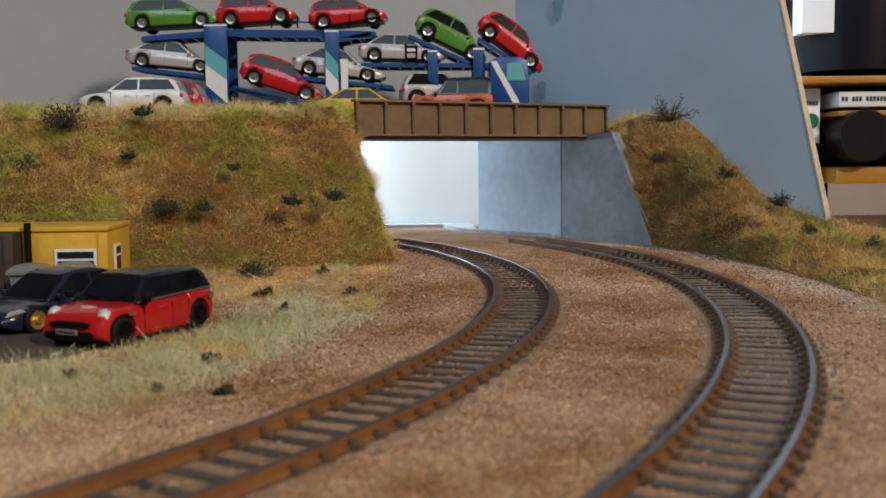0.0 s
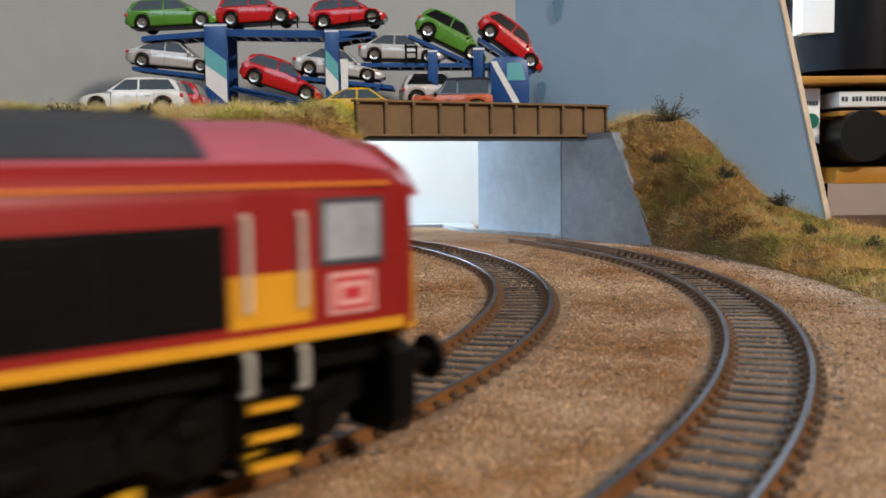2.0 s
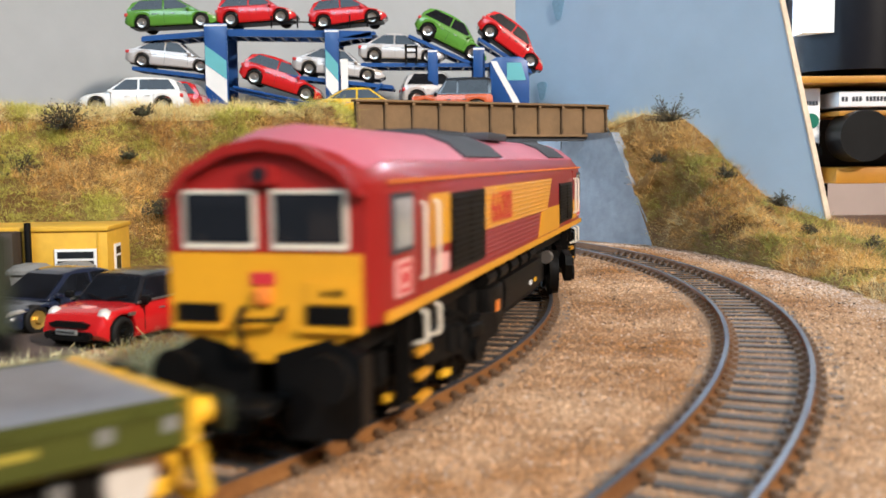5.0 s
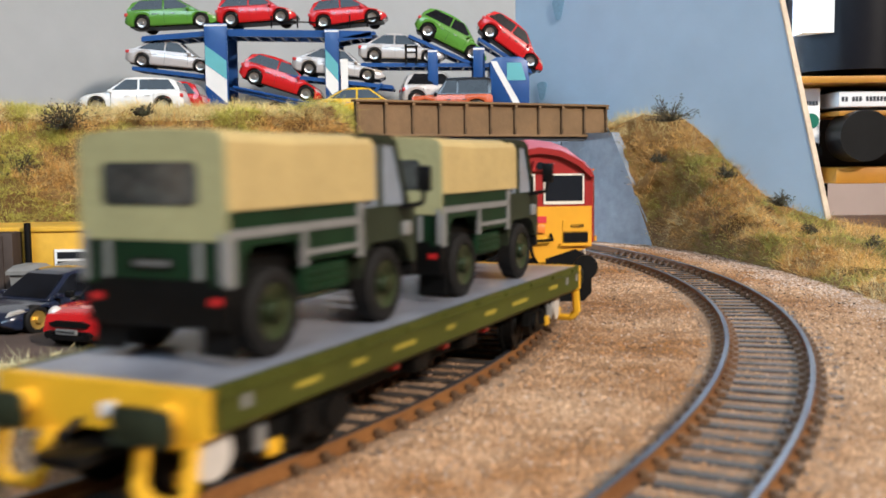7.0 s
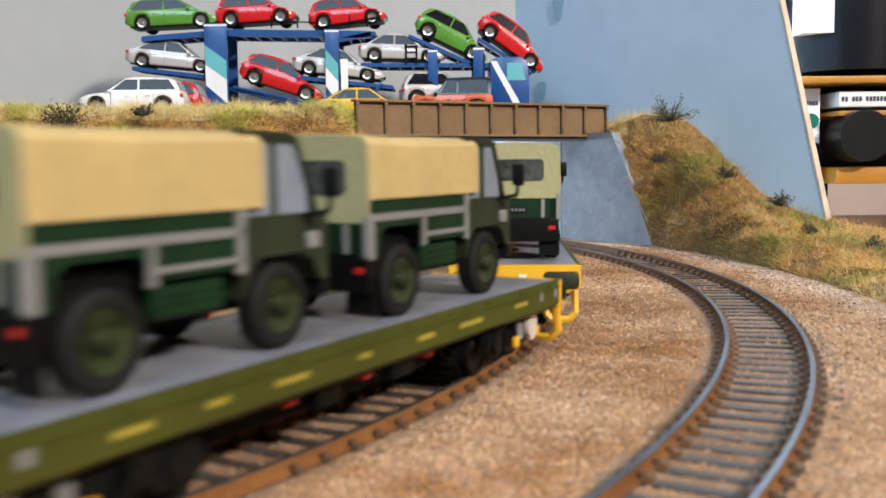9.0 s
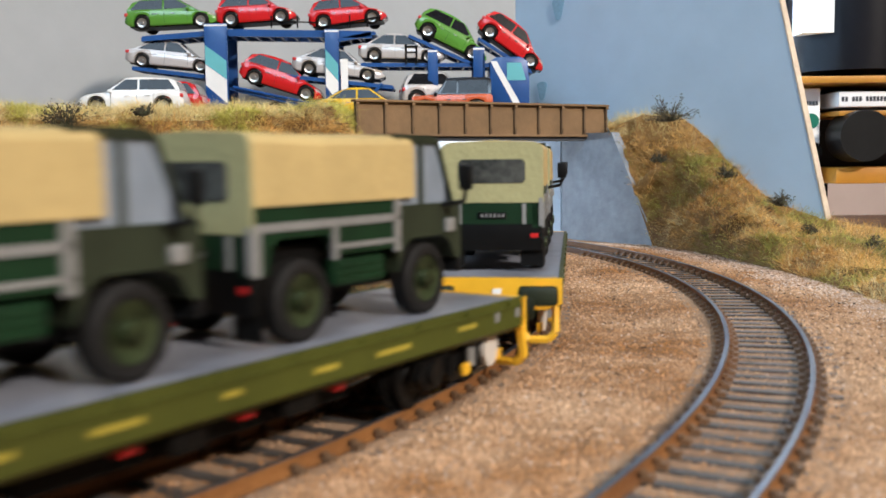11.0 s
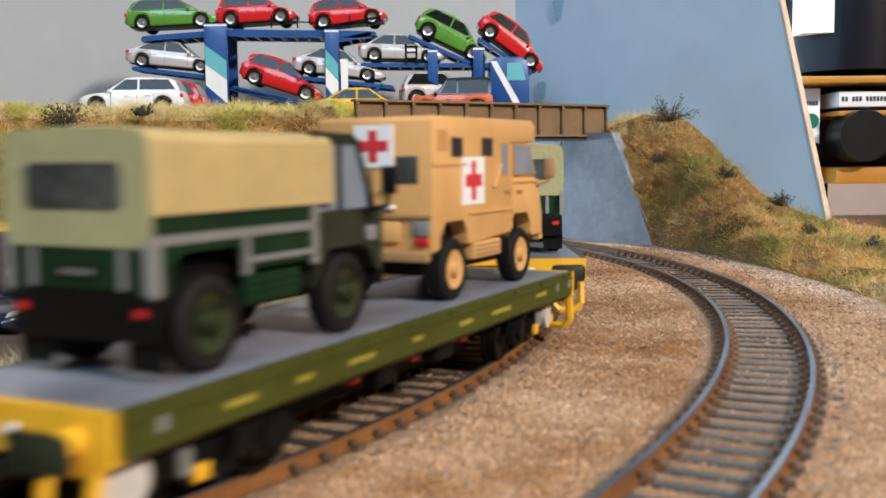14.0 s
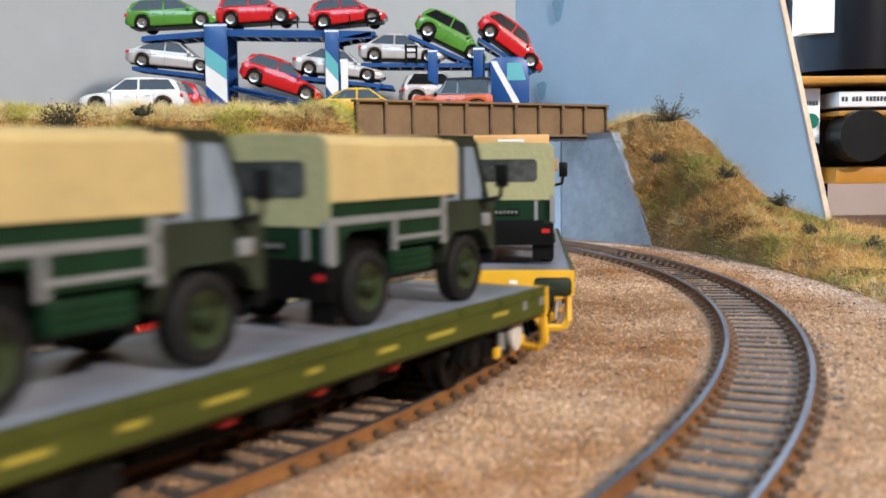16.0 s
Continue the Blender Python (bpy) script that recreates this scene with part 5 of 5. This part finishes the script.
    for lab, p, shp, L, H, x, z, pitch in cars:
        build_car("toy_car", lab, L, 23, H, p, shp, group=g, m=mm(x, Y - 2, z, 0, pitch, 0))
    # cars standing on the road
    g = "cars on the road"
    build_car("toy_car", "white sport utility car with black roof pillars", 53, 24, 19, PWHITE, "suv", group=g, m=mm(-158, 515, 72.5, 0, 0, 184))
    build_car("toy_car", "red car behind the white one", 50, 22, 20, PRED, "hatch", group=g, m=mm(-155, 552, 72.5, 0, 0, 180))
    build_car("toy_car", "yellow sports car half hidden by the girder", 52, 23, 16, PYELLOW, "saloon", group=g, m=mm(-42, 556, 72, 0, 0, 0))
    build_car("toy_car", "grey hatchback beside the orange off-roader", 44, 22, 21, PSILVER, "hatch", group=g, m=mm(-2, 585, 78, 0, 0, 8))
    build_car("toy_car", "orange off-road car with a black roof rack", 46, 22, 24, PORANGE, "box", roof=PBLACK, group=g, m=mm(6, 563, 69.5, 0, 0, 176))


build_transporter()


def build_mini():
    m = mm(-85, 267, 0.5, 0, 0, -113)
    t = build_car("hatchback_car", "red hatchback with black roof and chrome waistline", 46, 22.5, 18.0, PRED, "cube", roof=PBLACK, rim=BLACK, group="parked cars", m=m, r=4.0, axles=(0.165, 0.84), round_lights=True)
    b = B()
    for s in (-1, 1):
        rod(b, (-20.5, s * 11.2, 11.6), (10.6, s * 11.2, 10.9), 0.28)
        tube(b, (-19.2, s * 11.9, 9.2), "y", 0.9, 0.5, 12)
        box(b, 12.6, 15, *sorted((s * 11.6, s * 12.2)), 8.2, 9.0, 0.1)
    part("chrome_trim", b, SILVER, t, "thin chrome waistline and filler cap")
    for s in (-1, 1):
        b = B()
        bmesh.ops.create_uvsphere(b, u_segments=18, v_segments=10, radius=2.3)
        bmesh.ops.transform(b, matrix=Matrix.Translation((19.3, s * 8.0, 8.0)) @ Matrix.Diagonal((0.85, 0.9, 1.05, 1)), verts=b.verts)
        part("round_headlight", b, WHITEMETAL, t, "large round headlight")
        b = B()
        box(b, 8.4, 10, *sorted((s * 11.6, s * 14)), 11, 12.8, 0.4)
        part("door_mirror", b, BLACK, t)
        b = B()
        rod(b, (10.4, s * 1.2, 11.5), (9.4, s * 6.5, 12.4), 0.2)
        part("wiper", b, BLACK, t)
        b = B()
        tube(b, (23.6, s * 6.4, 3.8), "x", 1.0, 1.2, 12)
        part("fog_light", b, BLACK, t)
    b = B()
    prism(b, [(-5.6, 5.8), (-6.4, 6.8), (-4, 7.4), (4, 7.4), (6.4, 6.8), (5.6, 5.8)], 22.6, 23.6, "x")
    box(b, 23.4, 24.2, -5.8, 5.8, 2.6, 3.8, 0.3)
    part("front_grille", b, BLACK, t)
    b = B()
    box(b, 23.8, 24.5, -3.2, 3.2, 4.2, 5.4)
    p = part("number_plate", b, ALU, t)
    b = B()
    for k in range(7):
        box(b, 24.3, 24.6, -2.7 + k * 0.8, -2.2 + k * 0.8, 4.5, 5.1)
    part("plate_bar", b, BLACK, p)
    b = B()
    tube(b, (15.5, 0, 10.0), "z", 2.4, 0.5, 18)
    part("bonnet_badge", b, PINKLOGO, t, "pale faded bonnet badge")


build_mini()
build_car("saloon_car", "dark navy saloon car with gold wheels", 52, 23, 16.6, PNAVY, "saloon", rim=GOLD, group="parked cars", m=mm(-114, 290, 0.4, 0, 0, -118), r=4.1)


def build_yard():
    bm = B()
    prism(bm, [(-330, 226), (-116, 226), (-92, 236), (-80, 290), (-92, 335), (-330, 380)], 0.2, 0.9, "z")
    tagged(part("yard", bm, YARD), "brown tarmac parking yard", "yard", kind="structure")
    # yellow site hut
    t = thing("site_hut", "yellow model site cabin with white framed windows", "cabin", m=mm(-111, 326, 0.6, 0, 0, 4))
    b = B()
    box(b, -90, 0, 0, 30, 0, 24.8, 0.3)
    part("wall", b, HUTY, t)
    b = B()
    box(b, -90.8, 0.6, -0.8, 30.6, 24.6, 26.2, 0.4)
    part("roof", b, HUTY, t)
    def window(x0, x1, z0, z1, side=False):
        b = B()
        if side:
            box(b, -0.2, 0.6, x0, x1, z0, z1)
        else:
            box(b, x0, x1, -0.7, 0.2, z0, z1)
        w = part("window_frame", b, PAPER, t, "white window frame")
        zm = z0 + (z1 - z0) * 0.66
        for za, zb in ((z0 + 0.9, zm - 0.4), (zm + 0.4, z1 - 0.9)):
            b = B()
            if side:
                box(b, 0.4, 0.75, x0 + 0.9, x1 - 0.9, za, zb)
            else:
                box(b, x0 + 0.9, x1 - 0.9, -0.85, -0.4, za, zb)
            part("pane", b, DARKGLASS, w)
    window(-17, -3.5, 8.5, 18.8)
    window(-70, -56, 8.5, 19.8)
    window(8, 15, 8.5, 19.6, True)
    b = B()
    tube(b, (-24.5, -3, 14), "z", 1.1, 27.6, 12)
    part("flue_pipe", b, BLACK, t, "black flue pipe")
    b = B()
    for k in range(4):
        box(b, -3.2 - k * 22, -2.6 - k * 22, -0.35, 0.1, 0.5, 24.4)
    part("panel_joint", b, HUTY, t)
    # grey lidded bins and a dark container
    for x, y in ((-128.5, 306), (-117, 311)):
        b = thing("wheeled_bin", "grey plastic bin with a domed lid", "bin", "bins", m=mm(x, y, 0.8))
        q = B()
        loft(q, [[(-w, -w, z), (w, -w, z), (w, w, z), (-w, w, z)] for w, z in ((3.6, 0), (4.6, 13))])
        part("body", q, GREYCARD, b)
        q = B()
        loft(q, [[(-w, -w, z), (w, -w, z), (w, w, z), (-w, w, z)] for w, z in ((5.4, 12.8), (5.4, 14), (3.6, 15.6), (2.6, 15.8))])
        part("lid", q, GREYCARD, b)
    t = thing("dark_container", "dark brown steel container in the yard", "container", m=mm(-160, 318, 0.6, 0, 0, 4))
    b = B()
    box(b, -40, 22, -4, 16, 0, 25, 0.5)
    part("body", b, BROWN, t)
    b = B()
    for k in range(12):
        box(b, -38 + k * 5, -36 + k * 5, -4.6, -3.8, 1, 24)
    part("rib", b, BROWN, t)


build_yard()


SMEAR = mat("turquoise_smear", (0.30, 0.52, 0.70), 0.75, 0, size=60, vary=0.2)


# ---- apparatus beyond the side board ----
CANISTER = mat("black_lacquer", (0.006, 0.006, 0.008), 0.3, 0, size=20, vary=0.2, spec=0.3)
def build_apparatus():
    t = thing("control_unit", "black control unit with orange rails, dial and green button", "apparatus", m=mm(222, 640, 0))
    def add(name, m, label="", parent=t, **k):
        b = B()
        if "box" in k:
            box(b, *k["box"], k.get("bev", 0.5))
        else:
            tube(b, *k["tube"])
        return part(name, b, m, parent, label)
    add("case", BLACK, box=(-14, 150, 6, 60, 30, 300))
    cy = add("canister", CANISTER, "glossy black canister", tube=((36, -6, 172), "z", 40, 146, 48))
    add("label", PAPER, "white paper label", cy, box=(-6, 13, -40.5, -24, 121, 230), bev=0)
    add("rail", SHELF_O, "orange painted rail", box=(-12, 150, -56, 4, 90, 94))
    add("rail", SHELF_O, "orange painted rail", box=(12, 150, -53, 4, 71, 74))
    add("rail", SHELF_O, "orange painted rail", box=(11, 150, -54, 4, 31, 40.5))
    pn = add("panel", PAPER, "white panel with a button", box=(-14, 6, -40, 8, 32, 88))
    add("button", GREENKNOB, "green push button", pn, tube=((0, -41, 68.5), "y", 4.6, 3, 20))
    add("socket", BLACK, "", pn, tube=((0, -42, 50), "y", 6.2, 5, 20))
    for k in range(4):
        add("text_bar", GREYROOF, "", pn, box=(-3 + k * 2.0, -1.6 + k * 2.0, -40.6, -39.8, 78, 80.5), bev=0)
    nt = add("notice", PAPER, "white notice strip with small print", box=(14, 120, -48, 4, 76.5, 85.5))
    x = 15.5
    for letters in (2, 3, 6, 5, 4):
        for k in range(letters):
            add("text_bar", GREYROOF, "", nt, box=(x, x + 1.5, -48.3, -47.9, 79.6, 82.4), bev=0)
            x += 2.1
        x += 2.0
    add("dial", BLACK, "large black knob", tube=((24, -52, 59), "y", 15, 24, 32))
    add("lug", SILVER, box=(44, 52, -52, -44, 54, 62))
    add("leg", BLACK, box=(2, 18, -24, 40, -3, 31))
    add("upright", BOARD_EDGE, "tan wooden upright", box=(-20, -13.5, 30, 50, 0, 320))
    b = B()
    box(b, -60, 260, -60, 120, -5, 1.5, 0.5)
    o = part("side_shelf", b, WOOD)
    o.location = (0.285, 0.64, -0.0065)
    tagged(o, "dark wooden shelf beside the railway", "shelf")


build_apparatus()


# turquoise paint smears on the blue board
for k, z, w, h in ((0.158, 142, 4.5, 7), (0.1026, 92, 4, 6)):
    bm = B()
    ring = []
    for o in (-0.5, -0.9):
        ring.append([(48 + 165 * k + o * 0.72 + 0.694 * w * math.cos(a) * (1 + 0.15 * math.sin(3 * a)), 656 - 171 * k + o * 0.69 - 0.72 * w * math.cos(a) * (1 + 0.15 * math.sin(3 * a)), z + h * math.sin(a) + 1.2 * math.cos(2 * a))
                     for a in [2 * math.pi * i / 20 for i in range(20)]])
    loft(bm, ring)
    tagged(part("paint_smear", bm, SMEAR), "faint turquoise paint smear on the board", "smear", kind="structure")


# ---- grass, stones and shrubs ----
def in_poly(x, y, P):
    c = False
    for (x0, y0), (x1, y1) in zip(P, P[1:] + P[:1]):
        if (y0 > y) != (y1 > y) and x < (x1 - x0) * (y - y0) / (y1 - y0) + x0:
            c = not c
    return c


def tuft(out, p, up, h, w, rnd):
    """One fibre of static grass: a bent blade of two triangles."""
    d = (up + Vector((rnd.gauss(0, .75), rnd.gauss(0, .75), rnd.gauss(0, .45)))).normalized()
    side = d.cross(Vector((rnd.gauss(0, 1), rnd.gauss(0, 1), rnd.gauss(0, 1)))).normalized() * w * 0.5
    bend = Vector((rnd.gauss(0, .3), rnd.gauss(0, .3), -0.25)) * h * 0.4
    vs, fs = out
    n = len(vs)
    q = p + d * h * 0.55
    vs += [p - side, p + side, q + side * 0.8, q - side * 0.8, p + d * h + bend]
    fs += [(n, n + 1, n + 2, n + 3), (n + 3, n + 2, n + 4)]


def scatter_bank(surface, count, seed, view, name, long=1.0):
    vs, fs = surface
    rnd = random.Random(seed)
    tris = []
    cum = [0.0]
    for f in fs:
        a, b, c, d = (Vector(vs[i]) for i in f)
        mid = (a + b + c + d) / 4
        if not view(mid):
            continue
        tris.append((a, b, c, d))
        cum.append(cum[-1] + (b - a).cross(d - a).length)
    outs = {"green": ([], []), "straw": ([], []), "pale": ([], [])}
    import_less = np.searchsorted(np.array(cum), np.array([rnd.random() * cum[-1] for _ in range(count)])) - 1
    for i in import_less:
        a, b, c, d = tris[max(0, int(i))]
        u, v = rnd.random(), rnd.random()
        p = a.lerp(b, u).lerp(d.lerp(c, u), v)
        nrm = (b - a).cross(d - a).normalized()
        if nrm.z < 0:
            nrm = -nrm
        g = 1.5 * noise.noise((p.x / 36, p.y / 34, p.z / 26)) + 0.6 * noise.noise((p.x / 11, p.y / 11, p.z / 11 + 5)) + rnd.gauss(0, 0.14)
        top = p.z > 67
        hollow = noise.noise((p.x / 9, p.y / 9, p.z / 7 + 11)) + 0.6 * noise.noise((p.x / 4, p.y / 4, p.z / 4 + 17))
        if not top and hollow < -0.24 and rnd.random() < 0.65:
            continue
        key = "green" if g > 0.2 else ("pale" if (g < -0.75 or rnd.random() < 0.12 or (top and rnd.random() < 0.85)) else "straw")
        h = (1.8 + 6.2 * rnd.random() ** 2) * (0.75 + 0.9 * max(0.0, noise.noise((p.x / 8, p.y / 8, p.z / 8 + 2)) + 0.2)) * long * (1.1 if top else 1.0)
        tuft(outs[key], p - nrm * 0.4, (nrm * 0.8 + Vector((0, 0, 0.5))).normalized(), h, rnd.uniform(0.09, 0.20), rnd)
    for key, m, lab in (("green", GRASS_G, "green"), ("straw", GRASS_Y, "straw coloured"), ("pale", GRASS_P, "pale yellow green")):
        if outs[key][0]:
            tagged(raw(name, outs[key][0], outs[key][1], m), lab + " static grass fibres on the bank", "grass", kind="stuff")


seen = lambda p: abs(p.x) < 0.50 * p.y + 14
scatter_bank(LB, 175000, 3, lambda p: seen(p) and p.y < 520, "bank_grass", 1.0)
scatter_bank(RB, 70000, 4, lambda p: seen(p) and p.y > 230, "bank_grass", 1.0)


def scatter_verge():
    P = [(-112, 226), (-84, 160), (-50, 204), (-22, 298), (-20, 380), (-22, 452), (-120, 432), (-150, 380), (-66, 330), (-60, 300), (-68, 262), (-88, 232)]
    rnd = random.Random(9)
    outs = [([], []), ([], []), ([], [])]
    n = 0
    while n < 74000:
        x, y = rnd.uniform(-150, -14), rnd.uniform(158, 452)
        if not in_poly(x + rnd.gauss(0, 4), y + rnd.gauss(0, 5), P):
            continue
        n += 1
        g = noise.noise((x / 20, y / 26, 1.7)) + rnd.gauss(0, 0.25) + (0.5 if y < 330 else -0.15)
        k = 2 if g > 0.18 else (0 if g > 0.05 else 1)
        bare = noise.noise((x / 15, y / 22, 9.1)) + 0.5 * noise.noise((x / 5, y / 7, 3.3))
        if (k == 1 and rnd.random() < 0.5) or (bare > (0.12 if y > 290 else 0.5) and rnd.random() < 0.85):
            continue
        d = abs(math.hypot(x - C1.x, y - C1.y) - R1)
        edge = min(1.0, max(0.25, (d - 16) / 22))
        tuft(outs[k], Vector((x, y, 0.3)), Vector((0, 0, 1)), (0.9 + (3.8 if y > 270 else 5.5) * rnd.random() ** 2.0) * edge, rnd.uniform(0.05, 0.11), rnd)
    for o, m, lab in zip(outs, (GRASS_G, GRASS_Y, VERGE_P), ("green", "straw coloured", "pale green")):
        tagged(raw("verge_grass", o[0], o[1], m), lab + " static grass on the verge beside the track", "grass", kind="stuff")


scatter_verge()


def scatter_stones(count, seed):
    rnd = random.Random(seed)
    brown, pale = ([], []), ([], [])
    n = 0
    while n < count:
        y = 120 + 430 * rnd.random() ** 1.3
        x = rnd.uniform(-0.52 * y - 5, 0.52 * y + 5)
        if x < -110 or x > 150 or (x < -20 and y > 440):
            continue
        d1, d2 = abs(math.hypot(x - C1.x, y - C1.y) - R1), abs(math.hypot(x - C2.x, y - C2.y) - R2)
        d = min(d1, d2)
        if 6.5 < d < 11 or (d < 10 and rnd.random() < 0.8):
            continue
        n += 1
        z = (2.0 if d > 9 else 1.75) if d < 14.5 else ground_height(x, y) + 0.06
        r = (0.15 + 0.32 * rnd.random() ** 2.5) * (1.0 + 0.35 * (y > 330))
        # paler ballast on the outer side of the second track
        edge = math.hypot(x - C2.x, y - C2.y) - R2 - 34 + 14 * noise.noise((x / 20, y / 20, 4.4)) + rnd.gauss(0, 5)
        vs, fs = pale if edge > 0 or rnd.random() < 0.06 else brown
        b = len(vs)
        for q in ((1, 0, 0), (0, 1, 0), (-1, 0, 0), (0, -1, 0), (0, 0, 1), (0, 0, -0.8)):
            vs.append((x + r * (q[0] + rnd.uniform(-.35, .35)), y + r * (q[1] + rnd.uniform(-.35, .35)), z + r * 0.8 * (q[2] + rnd.uniform(-.3, .3))))
        fs += [(b, b + 1, b + 4), (b + 1, b + 2, b + 4), (b + 2, b + 3, b + 4), (b + 3, b, b + 4),
               (b + 1, b, b + 5), (b + 2, b + 1, b + 5), (b + 3, b + 2, b + 5), (b, b + 3, b + 5)]
    tagged(raw("ballast_stones", *brown, STONE), "loose grains of orange brown ballast", "gravel", kind="stuff")
    tagged(raw("ballast_stones", *pale, STONE_PALE), "loose grains of pale pinkish ballast", "gravel", kind="stuff")


scatter_stones(120000, 12)


def scatter_debris(name, label, pick, count, seed, material, size):
    """Loose dark twigs and flecks lying on a surface."""
    rnd = random.Random(seed)
    bm = B()
    for _ in range(count):
        p = pick(rnd)
        d = Vector((rnd.gauss(0, 1), rnd.gauss(0, 1), rnd.gauss(0, 0.5))).normalized() * size * rnd.uniform(0.3, 1.0)
        rod(bm, p, p + d, 0.10, 3)
        if rnd.random() < 0.5:
            rod(bm, p + d * 0.5, p + d * 0.5 + Vector((rnd.gauss(0, 1), rnd.gauss(0, 1), rnd.gauss(0, 1))).normalized() * size * 0.4, 0.08, 3)
    tagged(part(name, bm, material), label, "twigs", kind="stuff")


def on_bank(surface):
    pts = [Vector(v) for v in surface[0] if abs(v[0]) < 0.5 * v[1] and v[1] < 560]
    return lambda rnd: rnd.choice(pts) + Vector((rnd.gauss(0, 2), rnd.gauss(-2.5, 0.6), rnd.gauss(1, 1.5)))


scatter_debris("bank_twigs", "dark twigs and brown debris caught in the grass", on_bank(LB), 420, 21, BROWN, 4.0)
scatter_debris("bank_twigs", "dark twigs and brown debris caught in the grass", on_bank(RB), 160, 22, BROWN, 3.2)
scatter_debris("verge_straws", "loose pale straws on the verge", lambda r: Vector((r.uniform(-95, -22), r.uniform(190, 440), 1.6)), 150, 23, GRASS_P, 6.0)
scatter_debris("ballast_flecks", "pale flecks of stone on the ballast", lambda r: Vector((r.uniform(-20, 130), r.uniform(200, 500), 1.3)), 260, 24, PAPER, 0.7)
scatter_debris("ballast_specks", "dark specks of debris on the ballast", lambda r: Vector((r.uniform(-40, 130), r.uniform(180, 500), 1.7)), 2600, 25, BROWN, 1.3)


def build_shrub(x, y, z, size, seed):
    rnd = random.Random(seed)
    if z > 2:
        y -= 7.0
        size *= 1.25
    elif y < 300:
        size *= 0.7
    t = thing("shrub", "small dark twiggy shrub of model foliage", "shrub", "shrubs", m=mm(x, y, z))
    b = B()
    vs, fs = [], []
    for k in range(int(12 + 2 * size)):
        d = Vector((rnd.gauss(0, 1), rnd.gauss(0, 0.8), abs(rnd.gauss(0.5, 0.6)))).normalized()
        q = d * size * rnd.uniform(0.5, 1.0)
        rod(b, (0, 0, -0.5), q, 0.16, 4)
        for j in range(16):
            p = q * rnd.uniform(0.35, 1.05) + Vector((rnd.gauss(0, .09), rnd.gauss(0, .09), rnd.gauss(0, .09))) * size
            u = Vector((rnd.gauss(0, 1), rnd.gauss(0, 1), rnd.gauss(0, 1))).normalized()
            w = u.orthogonal().normalized()
            s = rnd.uniform(0.35, 0.75)
            n = len(vs)
            vs += [p - u * s, p + w * s * 0.6, p + u * s, p - w * s * 0.6]
            fs.append((n, n + 1, n + 2, n + 3))
    part("branchwork", b, BROWN, t)
    tagged(raw("foliage", vs, fs, BUSH, t), kind="stuff")


for i, (x, y, z, s) in enumerate((
        (-172.6, 464.8, 64.4, 12), (-136.5, 466.2, 69.7, 5), (-189.3, 449.5, 42.8, 11), (-121.5, 439.1, 25.9, 9), (-65.9, 441.0, 29.0, 5),
        (-47.6, 442.1, 30.7, 5), (-104.1, 439.7, 26.9, 4), (-140.3, 454.0, 50.0, 4), (-93.2, 450.5, 44.3, 3), (-77.7, 403.9, 0.5, 10),
        (-62.6, 342.9, 0.5, 5), (-50.7, 411.5, 0.5, 4), (-120.8, 433.9, 0.5, 5), (-50.0, 309.1, 0.5, 2.5), (-33.0, 347.8, 0.5, 3),
        (-55.1, 229.7, 0.5, 4), (-44.4, 196.3, 0.5, 3.5), (-82.7, 214.0, 0.5, 3), (-34.4, 183.5, 0.5, 2.5), (-58.9, 199.9, 0.5, 2.5),
        (118, 520.9, 66.5, 13), (140, 497.7, 37.9, 6), (160, 474.4, 24.5, 6), (112, 519.8, 45.9, 5), (168, 459.8, 11.8, 5),
        (160, 423.5, -2.1, 6), (141, 475.0, -0.8, 4), (185, 431.2, 6.7, 6), (150, 363.3, 0.4, 4))):
    build_shrub(x, y, z, s, 40 + i)


def motions():
    times = [round(0.5 * i, 2) for i in range(33)]
    walk(loco, [(t, along(place(t, -1), 90.5)) for t in times])
    for k, w in enumerate(wagons):
        walk(w, [(t, along(place(t, k), 52.5)) for t in times])
    for a, k, x in loads:
        walk(a, [(t, along(place(t, k), 52.5) @ mm(x, 0, 15.95)) for t in times])
    # bogies turn a little under their vehicles, wheels roll
    for top in [loco] + wagons:
        for bg in parts_named(top, "bogie"):
            x = bg.location.x * 1000
            turn = math.degrees(math.asin(x / R1))
            m = mm(x, 0, 0, 0, 0, turn)
            walk(bg, [(0.0, m), (16.0, m)])
        for ws in parts_named(top, "wheelset"):
            r = ws.location.z * 1000
            x = ws.location.x * 1000
            step = 0.1
            walk(ws, [(round(i * step, 2), mm(x, 0, r, 0, math.degrees(SPEED * i * step / r) % 360, 0)) for i in range(161)])


motions()
